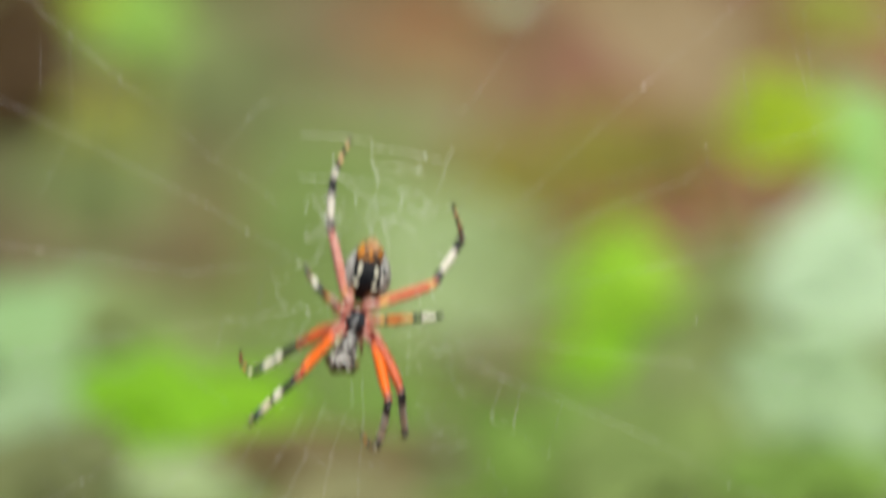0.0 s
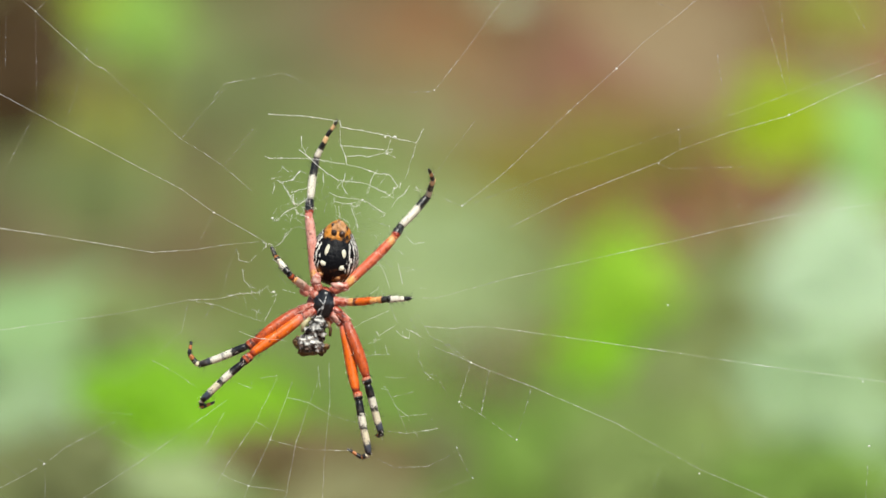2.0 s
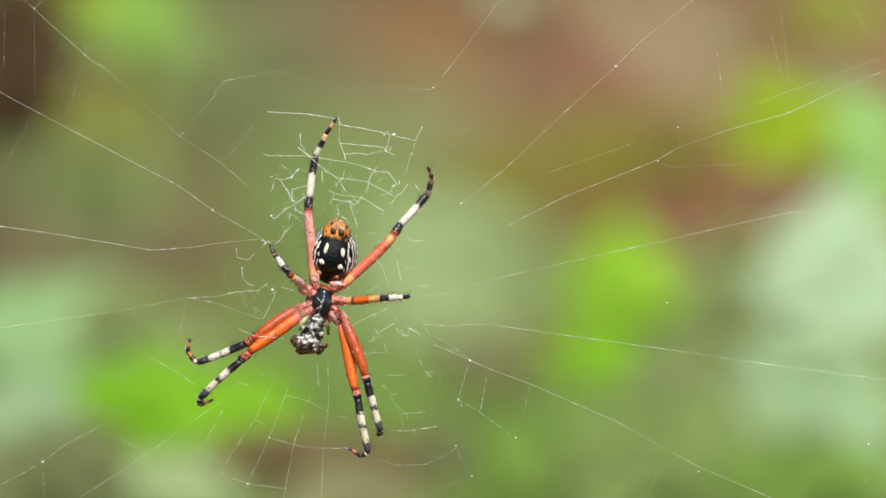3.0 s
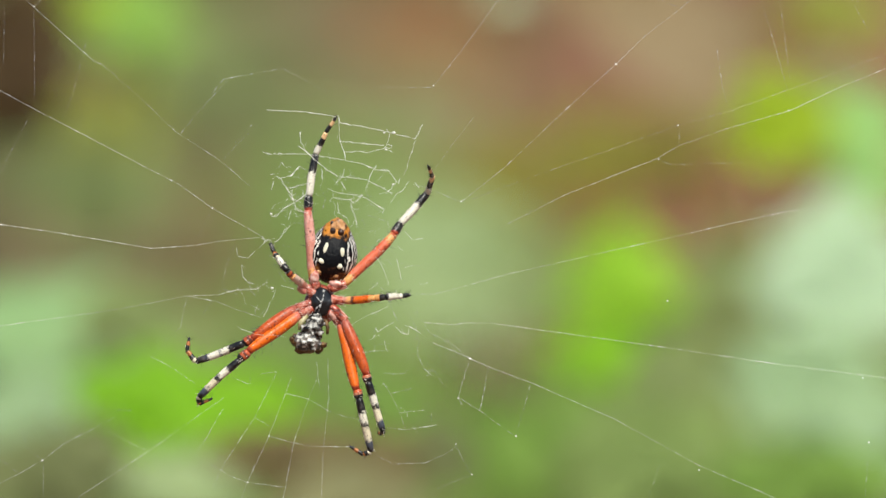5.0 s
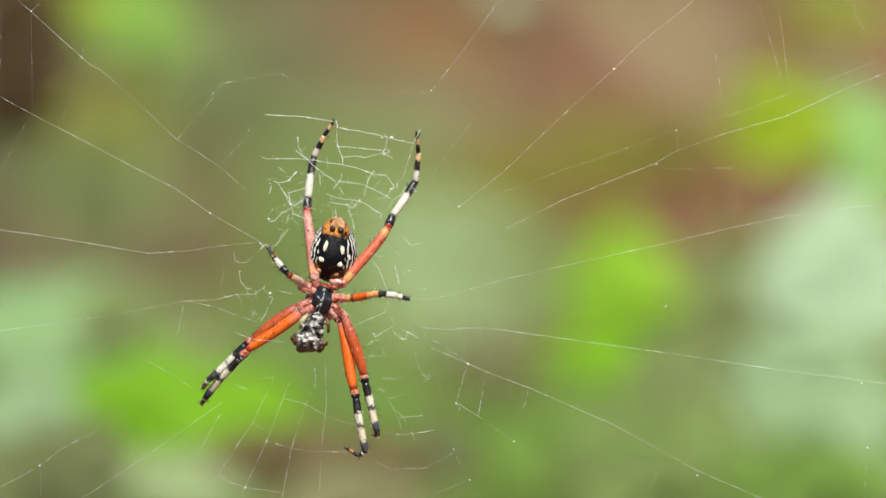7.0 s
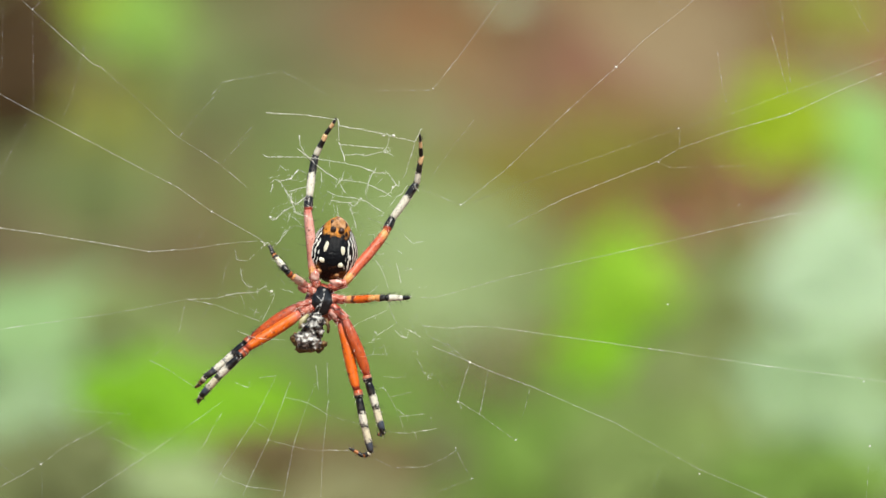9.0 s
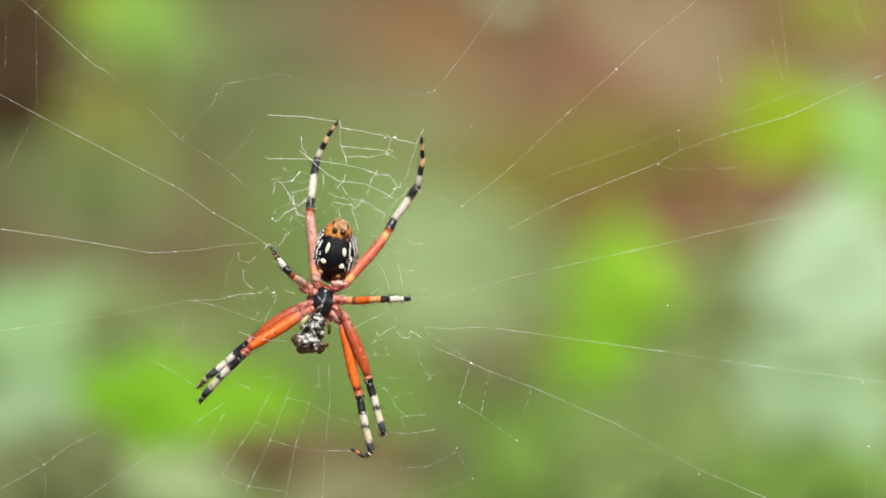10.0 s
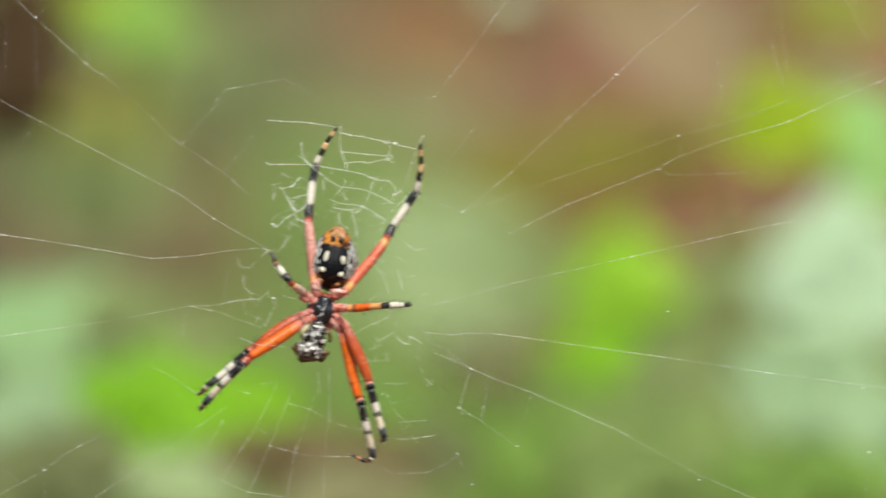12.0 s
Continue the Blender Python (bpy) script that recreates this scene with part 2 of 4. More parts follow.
LEAF = {
    "moss": leaf_skin("moss_green_leaf", (0.255, 0.270, 0.040)),
    # near-black brown: the shade of a gap put into leaf colour
    "dark": leaf_skin("shaded_gap_leaf", (0.056, 0.029, 0.004)),
    "earth": leaf_skin("brown_leaf", (0.164, 0.126, 0.050)),
    "taupe": leaf_skin("taupe_leaf", (0.228, 0.178, 0.096)),
    "olive": leaf_skin("olive_leaf", (0.212, 0.189, 0.024)),
    "dull": leaf_skin("dull_green_leaf", (0.149, 0.171, 0.063)),
    "drab": leaf_skin("drab_greyish_leaf", (0.252, 0.244, 0.114)),
    "fern": leaf_skin("fern_green_leaf", (0.185, 0.261, 0.070)),
    "meadow": leaf_skin("meadow_green_leaf", (0.203, 0.255, 0.087)),
    "green": leaf_skin("green_leaf", (0.161, 0.276, 0.044)),
    "spring": leaf_skin("spring_green_leaf", (0.233, 0.396, 0.067)),
    "vivid": leaf_skin("vivid_green_leaf", (0.192, 0.418, 0.008)),
    "grass": leaf_skin("grass_green_leaf", (0.195, 0.403, 0.010)),
    "lime": leaf_skin("lime_leaf", (0.278, 0.505, 0.026)),
    "chartreuse": leaf_skin("chartreuse_leaf", (0.310, 0.424, 0.013)),
    # mint and pale: glossy sheen of the sky mixed into the base colour
    "mint": leaf_skin("mint_sheen_leaf", (0.292, 0.451, 0.202)),
    "pale": leaf_skin("pale_sheen_leaf", (0.443, 0.578, 0.382)),
    "sage": leaf_skin("sage_leaf", (0.316, 0.404, 0.190)),
    "silver": leaf_skin("silvery_green_leaf", (0.313, 0.440, 0.237)),
    "tan": leaf_skin("tan_leaf", (0.250, 0.178, 0.090)),
    "rust": leaf_skin("rust_leaf", (0.261, 0.122, 0.049)),
    "jade": leaf_skin("jade_leaf", (0.290, 0.490, 0.154)),
}
STEM = mottled("green_brown_stem", [(0.3, (0.10, 0.08, 0.03)), (0.7, (0.2, 0.2, 0.07))], 60, 0.7)


def soil():
    m, nt, b = material("red_soil")
    pos = put(nt, "ShaderNodeNewGeometry").outputs["Position"]
    big = noise_of(nt, pos, 3.2, 4)
    fine = noise_of(nt, pos, 60, 5, 0.7)
    earth = ramp(nt, big, [(0.35, (0.135, 0.06, 0.032)), (0.5, (0.185, 0.088, 0.05)), (0.66, (0.225, 0.125, 0.075))])
    grain = ramp(nt, fine, [(0.3, (0.65,) * 3), (0.7, (1.25,) * 3)])
    nt.links.new(blend(nt, 1.0, earth, grain, "MULTIPLY"), b.inputs["Base Color"])
    b.inputs["Roughness"].default_value = 0.9
    bump(nt, b, fine, 0.6, 0.01)
    return m


SOIL = soil()


# ---- building helpers ----
def mesh_of(bm, name, materials, smooth=True):
    me = bpy.data.meshes.new(name)
    bmesh.ops.recalc_face_normals(bm, faces=bm.faces)
    bm.to_mesh(me)
    bm.free()
    for m in materials:
        me.materials.append(m)
    for p in me.polygons:
        p.use_smooth = smooth
    return me


def part(name, bm, materials, parent, label="", m=None):
    ob = new(name, mesh_of(bm, name, materials if isinstance(materials, (list, tuple)) else [materials]))
    ob.parent = parent
    if m is not None:
        ob.matrix_basis = m
    return tagged(ob, label)


def empty(name, m):
    ob = new(name)
    ob.empty_display_size = 0.01
    ob.matrix_basis = m
    return ob


def tube(bm, points, radii, sides=6, slot=0):
    """A round tube along points, closed at both ends."""
    points = [Vector(p) for p in points]
    rings = []
    for i, p in enumerate(points):
        d = (points[min(i + 1, len(points) - 1)] - points[max(i - 1, 0)]).normalized()
        side = d.orthogonal().normalized() if i == 0 else (side - d * side.dot(d)).normalized()
        up = d.cross(side)
        rings.append([bm.verts.new(p + radii[i] * (math.cos(t) * side + math.sin(t) * up))
                      for t in (2 * math.pi * k / sides for k in range(sides))])
    for a, b in zip(rings, rings[1:]):
        for k in range(sides):
            f = bm.faces.new((a[k], a[(k + 1) % sides], b[(k + 1) % sides], b[k]))
            f.material_index = slot
    for ring in (rings[0][::-1], rings[-1]):
        bm.faces.new(ring).material_index = slot
    return rings


def lump(bm, centre, size, seed, rough=0.12, freq=1.6, turn=None, level=3):
    """A rounded lump: a ball of the given half sizes with an uneven skin."""
    got = bmesh.ops.create_icosphere(bm, subdivisions=level, radius=1)
    for v in got["verts"]:
        k = 1 + rough * noise.noise(v.co * freq + Vector((seed * 7.1, seed * 3.3, seed)))
        p = Vector((v.co.x * size[0], v.co.y * size[1], v.co.z * size[2])) * k
        v.co = (turn @ p if turn else p) + Vector(centre)


# ---- ground ----
def build_ground():
    """One sheet: level ground that climbs into a bare red bank and runs on to the horizon."""
    bm = bmesh.new()
    xs = [-600, -60, -12] + [-4 + 0.1 * i for i in range(81)] + [12, 60, 600]
    ys = [-600, -60, -8, -3] + [-1.5 + 0.1 * i for i in range(76)] + [12, 60, 900]
    grid = []
    for y in ys:
        row = []
        for x in xs:
            k = min(max((y - 3.0) / 1.3, 0), 1)
            z = 1.7 * k * k * (3 - 2 * k) + 0.05 * (noise.fractal(Vector((x * 1.7, y * 1.7, 0)), 1.0, 2.0, 4) if abs(x) < 10 else 0)
            row.append(bm.verts.new((x, y, z)))
        grid.append(row)
    for r, q in zip(grid, grid[1:]):
        for i in range(len(xs) - 1):
            bm.faces.new((r[i], r[i + 1], q[i + 1], q[i]))
    ob = new("ground", mesh_of(bm, "ground", [SOIL]))
    tagged(ob, "bare reddish brown soil rising into a bank", "ground", kind="structure")


build_ground()


# ---- plants behind the web, far out of focus ----
def leaf_mesh(name, wide, curl, seed):
    """A pointed oval blade, one unit long from its base, folded along the midrib and drooping, with a short stalk."""
    bm = bmesh.new()
    rnd = random.Random(seed)
    rows, cols = 9, 6
    grid = []
    for i in range(rows):
        u = i / (rows - 1)
        half = 0.5 * wide * (math.sin(math.pi * min(u, 0.999) ** 0.8) ** 0.75 + 0.02)
        row = []
        for j in range(cols + 1):
            v = j / cols * 2 - 1
            ripple = 0.02 * math.sin(9 * u + 3 * v + seed)
            row.append(bm.verts.new((v * half, u, 0.22 * abs(v) * half - curl * u * u + ripple)))
        grid.append(row)
    for r, q in zip(grid, grid[1:]):
        for j in range(cols):
            bm.faces.new((r[j], r[j + 1], q[j + 1], q[j]))
    tube(bm, [(0, -0.25, 0.03), (0, -0.1, 0.01), (0, 0.4, 0.006)], [0.012, 0.012, 0.005], 5)
    return bm


LEAF_SHAPES = {}


def leaf_data(kind, shape):
    key = kind, shape
    if key not in LEAF_SHAPES:
        wide, curl = ((0.62, 0.12), (0.78, 0.2), (0.5, 0.3), (0.36, 0.05))[shape]
        LEAF_SHAPES[key] = mesh_of(leaf_mesh("leaf", wide, curl, shape), "leaf", [LEAF[kind]])
    return LEAF_SHAPES[key]


def shrub(name, label, root, sprays, seed):
    """A plant rooted at (x, y). Sprays of leaves (px, py, half width, half height, turn, back, kind, count, leaf length), each on a stem of its own;
    a spray of one is a single broad blade."""
    rnd = random.Random(seed)
    home = Vector((root[0], root[1], 0.0))
    base = empty(name, Matrix.Translation(home))
    tagged(base, label, "plant")
    for px, py, wide, high, turn, back, kind, count, size in sprays:
        unit = STEP * (DIST + back) / DIST
        c = plan(px, py, back)
        foot = Vector((root[0] + rnd.uniform(-0.02, 0.02), root[1], 0.0))
        fork = c + Vector((0, 0.03, -0.01))
        mid = foot.lerp(fork, 0.55) + Vector((0, 0.06, 0.06))
        bm = bmesh.new()
        tube(bm, [foot.lerp(mid, k / 5).lerp(mid.lerp(fork, k / 5), k / 5) - home for k in range(6)], [0.003 - 0.0004 * k for k in range(6)], 6)
        tilt = radians(turn)
        for i in range(count):
            r, ang = math.sqrt((i + 0.5) / count) if count > 1 else 0, i * 2.4 + seed
            u, v = wide * r * math.cos(ang), high * r * math.sin(ang)
            p = c + unit * Vector((u * math.cos(tilt) - v * math.sin(tilt), 0, u * math.sin(tilt) + v * math.cos(tilt)))
            p.y += 0.59 * (p.z - c.z) + (rnd.uniform(-0.006, 0.006) if count > 1 else 0)
            normal = Vector((rnd.uniform(-0.15, 0.15), -0.85, 0.5 + rnd.uniform(-0.12, 0.12))).normalized()
            way = tilt + (rnd.gauss(0, 0.6) if count > 1 else 0) + (math.pi if u < 0 and count > 1 else 0)
            tip = Vector((math.cos(way), 0, math.sin(way)))
            tip = (tip - normal * tip.dot(normal)).normalized()
            length = size * unit * (rnd.uniform(0.85, 1.15) if count > 1 else 1)
            m = Matrix((tip.cross(normal), tip, normal)).transposed().to_4x4() @ Matrix.Scale(length, 4)
            ob = new("leaf", leaf_data(kind, rnd.randrange(3) if count > 1 else 3))
            ob.parent = base
            ob.matrix_basis = Matrix.Translation(p - tip * length * 0.5 - home) @ m
            stalk = p - tip * length * 0.74 + normal * length * 0.03 - home
            tube(bm, [fork - home, (fork - home).lerp(stalk, 0.6) + Vector((0, 0.01, 0)), stalk], [0.0008, 0.0006, 0.0005], 4)
        part("stem", bm, STEM, base)
    return base


def undergrowth(name, label, x0, x1, y0, y1, low, high, kinds, count, size, seed):
    """A bank of small leaves, past counting: its top climbs from low at y0 to high at y1; kinds are mixed in patches."""
    rnd = random.Random(seed)
    bm = bmesh.new()
    for _ in range(count):
        x, u = rnd.uniform(x0, x1), rnd.random()
        y = y0 + (y1 - y0) * u
        edge = min((x - x0) / 0.8, (x1 - x) / 0.2) + 0.35 * noise.noise((x * 3, y * 3, seed + 9.0))
        if edge < rnd.random():
            continue
        top = low + (high - low) * u + 0.05 * noise.noise((x * 6, y * 6, seed))
        z = top - 0.07 * rnd.random() ** 2
        s = size * rnd.uniform(0.6, 1.3)
        n = Vector((rnd.gauss(0, 0.3), -0.45 + rnd.gauss(0, 0.25), 0.8)).normalized()
        t = Matrix.Rotation(rnd.uniform(0, 6.28), 3, n) @ n.orthogonal().normalized()
        b = n.cross(t)
        c = Vector((x, y, z))
        v = [bm.verts.new(c + s * (p * t + q * b + r * n)) for p, q, r in
             ((-0.5, 0, 0), (-0.2, -0.28, 0.06), (0.2, -0.24, 0.05), (0.55, 0, -0.08), (0.2, 0.24, 0.05), (-0.2, 0.28, 0.06))]
        patch = noise.noise((x * 4.5, y * 4.5, seed * 2.0)) + rnd.gauss(0, 0.12)
        slot = min(max(int((patch + 0.5) * len(kinds)), 0), len(kinds) - 1)
        bm.faces.new((v[0], v[1], v[2], v[3])).material_index = slot
        bm.faces.new((v[0], v[3], v[4], v[5])).material_index = slot
        if rnd.random() < 0.3:
            tube(bm, [(x, y, 0), (x + rnd.uniform(-0.03, 0.03), y, z * 0.6), v[0].co], [0.003, 0.002, 0.001], 4)
    ob = new(name, mesh_of(bm, name, [LEAF[k] for k in kinds], False))
    return tagged(ob, label, "undergrowth", kind="stuff")


def plants():
    undergrowth("undergrowth", "dense fern-green low leaves before the bank", -3.2, 3.2, 2.2, 2.9, 0.42, 0.72,
                ("fern", "meadow", "green", "meadow", "earth"), 21000, 0.05, 3)
    undergrowth("brushwood", "brownish and greyish weeds on the bank", -3.2, 0.05, 2.92, 3.6, 0.72, 1.15,
                ("taupe", "drab", "earth", "dull"), 13000, 0.055, 5)
    # the dark spray fills the corner where there is only a shaded gap
    shrub("shrub", "leafy shrub with spring green leaves and a dark spray for a shaded gap", (-0.2, 1.0), [
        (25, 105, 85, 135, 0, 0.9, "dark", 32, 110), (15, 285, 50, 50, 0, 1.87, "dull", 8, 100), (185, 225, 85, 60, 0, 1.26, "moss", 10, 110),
        (180, 330, 105, 70, 0, 1.22, "meadow", 14, 115), (235, 35, 65, 60, 0, 0.94, "spring", 12, 115), (165, 5, 25, 25, 0, 0.95, "chartreuse", 4, 85),
        (320, 90, 50, 60, 0, 1.31, "meadow", 6, 115), (130, 440, 180, 42, 0, 1.80, "taupe", 21, 115)], 11)
    shrub("shrub", "low shrub with vivid green leaves and mint ones coloured by sky sheen", (-0.18, 0.65), [
        (70, 590, 110, 75, 0, 0.8, "mint", 20, 145), (165, 560, 75, 45, -10, 0.79, "mint", 7, 115),
        (45, 625, 80, 55, 0, 0.76, "mint", 8, 120), (255, 575, 95, 40, -10, 0.72, "meadow", 10, 125), (270, 715, 130, 48, -3, 0.67, "vivid", 16, 145),
        (440, 712, 90, 42, 0, 0.68, "grass", 8, 125), (50, 725, 85, 38, 0, 0.66, "silver", 8, 120), (90, 835, 160, 55, 0, 0.62, "dull", 20, 125),
        (310, 855, 80, 38, 0, 0.61, "sage", 9, 120), (510, 800, 100, 34, 0, 0.63, "earth", 14, 110), (655, 812, 65, 30, 0, 0.63, "earth", 8, 110), (762, 806, 60, 38, 0, 0.64, "dull", 7, 110), (625, 872, 95, 26, 0, 0.61, "drab", 9, 120)], 12)
    shrub("weed", "tall weed with dull grey-green leaves", (-0.05, 1.6), [
        (590, 55, 230, 90, 0, 1.98, "taupe", 34, 155), (745, 70, 95, 62, 0, 1.95, "rust", 8, 150), (690, 195, 130, 70, 0, 1.91, "drab", 14, 145), (420, 190, 105, 150, 0, 1.91, "dull", 26, 145),
        (375, 400, 85, 110, 0, 1.82, "earth", 18, 130), (600, 400, 170, 150, 0, 1.82, "fern", 36, 145), (560, 640, 170, 90, 0, 1.71, "fern", 23, 130)], 13)
    shrub("weed", "broad-leaved weed with sage green leaves", (0.04, 1.1), [
        (830, 440, 150, 60, -15, 1.18, "sage", 22, 130), (780, 525, 120, 50, -10, 1.14, "sage", 13, 125), (955, 475, 85, 50, -20, 1.16, "meadow", 10, 120),
        (850, 640, 130, 42, -25, 1.71, "taupe", 13, 115), (900, 800, 190, 75, 0, 1.03, "green", 26, 130), (690, 735, 130, 48, 0, 1.67, "green", 14, 120)], 14)
    shrub("weed", "spreading weed with olive leaves", (0.1, 1.3), [
        (1040, 285, 210, 55, 12, 1.24, "olive", 26, 140), (870, 325, 85, 35, -12, 1.22, "olive", 8, 115), (1265, 370, 60, 38, 0, 1.83, "rust", 8, 100),
        (1390, 85, 48, 40, 0, 1.96, "rust", 6, 100), (1000, 395, 60, 25, -15, 1.82, "rust", 5, 95), (1285, 520, 75, 90, 0, 1.14, "meadow", 13, 120)], 15)
    shrub("sapling", "young sapling with broad lime leaves", (0.09, 0.6), [
        (1098, 506, 80, 92, 0, 0.92, "lime", 17, 120), (1060, 632, 75, 32, 0, 0.70, "grass", 8, 115),
        (1010, 800, 120, 70, 0, 0.64, "green", 14, 120), (1200, 715, 85, 75, 0, 0.66, "meadow", 11, 120), (1100, 735, 80, 40, 0, 0.66, "fern", 7, 110)], 16)
    shrub("dry_stalk", "dry grass with a broad tan blade and a pale seed head", (0.2, 0.7), [(912, -14, 32, 12, 0, 1.0, "pale", 6, 50), (1190, 65, 0, 0, -53, 0.92, "tan", 1, 600), (1295, 45, 60, 50, 0, 0.98, "tan", 6, 100)], 17)
    shrub("shrub", "leafy shrub with jade green leaves and pale ones coloured by sky sheen", (0.22, 0.65), [
        (1375, 215, 65, 70, 0, 0.82, "chartreuse", 12, 120), (1530, 270, 55, 110, 0, 0.84, "jade", 14, 120), (1480, 25, 95, 40, 0, 0.94, "moss", 10, 110),
        (1435, 140, 40, 18, 20, 0.89, "drab", 4, 90), (1490, 490, 105, 105, 0, 0.765, "pale", 23, 140), (1430, 680, 120, 75, 0, 0.68, "silver", 20, 130),
        (1525, 765, 80, 80, 0, 0.65, "silver", 14, 125), (1440, 850, 140, 40, 0, 0.61, "green", 14, 120)], 18)
    shrub("weed", "rank weed with overlapping fern-green leaves", (-0.15, 1.7), [
        (200, 760, 250, 120, 0, 1.62, "dull", 26, 150), (200, 370, 180, 100, 0, 1.83, "dull", 18, 150)], 20)
    shrub("weed", "rank weed with overlapping green leaves", (0.2, 1.7), [
        (1050, 790, 300, 110, 0, 1.62, "green", 34, 150), (1350, 640, 230, 170, 0, 1.7, "meadow", 34, 150)], 21)
    shrub("weed", "low weed with meadow green leaves", (0.13, 0.95), [
        (1200, 690, 105, 80, 0, 0.78, "meadow", 16, 125), (1150, 805, 150, 75, 0, 0.62, "fern", 21, 125)], 19)


plants()


# ---- the web ----
HUB = (600, 530)
web = empty("orb_web", Matrix.Translation(plan(*HUB)))
tagged(web, "tattered orb web of fine white silk", "spider web")


def w(px, py, y=0.0):
    """Place in the web's own space over a plan grid point."""
    return Vector(((px - HUB[0]) * STEP, y, (HUB[1] - py) * STEP))


def strand(bm, points, radius, crimp, rnd, spurs=0.0):
    """One crimped silk strand with beads of gum and, here and there, a loose end standing off."""
    pts, rad = [], []
    ox, oy, oz = (rnd.uniform(0, 50) for _ in range(3))
    run = 0.0
    for (p, q) in zip(points, points[1:]):
        a, b = w(*p), w(*q)
        long = (b - a).length
        n = max(2, int(long / (0.0006 if long < 0.016 else 0.0011 if long < 0.3 else 0.004)))
        for i in range(n + (q is points[-1])):
            at = (run + long * i / n) * 1000
            wob = Vector((noise.noise((at * 0.55, ox, 0)), noise.noise((at * 0.3, oy, 1)), noise.noise((at * 0.55, oz, 2)))) * crimp * 3
            wob += Vector((noise.noise((at * 1.9, ox, 3)), 0, noise.noise((at * 1.9, oz, 4)))) * crimp * 2.2
            wob += Vector((rnd.gauss(0, 1), 0, rnd.gauss(0, 1))) * crimp * 0.5
            c = a.lerp(b, i / n) + wob * MM
            pts.append(c)
            thick = 1 + 0.7 * noise.noise((at * 0.13, ox, oy))
            rad.append(radius * MM * max(thick, 0.4) * rnd.uniform(0.7, 1.2) * (rnd.uniform(2, 3.2) if rnd.random() < 0.07 else 1))
            if rnd.random() < spurs:
                d = Vector((rnd.gauss(0, 1), rnd.gauss(0, 0.3), rnd.gauss(0, 1))).normalized() * rnd.uniform(0.5, 1.6) * MM
                bend = Vector((rnd.gauss(0, 1), 0, rnd.gauss(0, 1))) * 0.25 * MM
                tube(bm, [c, c + d * 0.5 + bend, c + d], [radius * 0.8 * MM, radius * 0.7 * MM, radius * 0.5 * MM], 4)
        run += long
    tube(bm, pts, rad, 5)


def thread(name, points, mat, radius=0.05, crimp=0.03, strands=1, spurs=0.0):
    """A silk thread through a few plan points as a part of the web."""
    rnd = random.Random(len(web.children) * 17)
    bm = bmesh.new()
    for k in range(strands):
        strand(bm, points, radius * (1 if k == 0 else 0.65), crimp * (1 + 0.8 * k), rnd, spurs)
    return part(name, bm, mat, web)


def wisps(area, count, span, seed):
    """Loose crinkled ends of silk, strewn over a stretch (x0, y0, x1, y1) of the web."""
    rnd = random.Random(seed)
    for _ in range(count):
        x, y = rnd.uniform(area[0], area[2]), rnd.uniform(area[1], area[3])
        ang = rnd.uniform(0, 6.28)
        pts = [(x, y)]
        for _ in range(rnd.randint(2, 4)):
            ang += rnd.gauss(0, 0.7)
            d = rnd.uniform(0.25, 0.6) * span
            pts.append((pts[-1][0] + d * math.cos(ang), pts[-1][1] + d * math.sin(ang)))
        thread("silk_wisp", pts, SILK_FINE if rnd.random() < 0.6 else SILK_THICK, rnd.uniform(0.014, 0.022), 0.08)


def knot(px, py, size, seed):
    bm = bmesh.new()
    lump(bm, w(px, py), (size * MM, size * MM, size * 0.8 * MM), seed, 0.4, 2.0, level=2)
    part("silk_knot", bm, SILK_THICK, web)


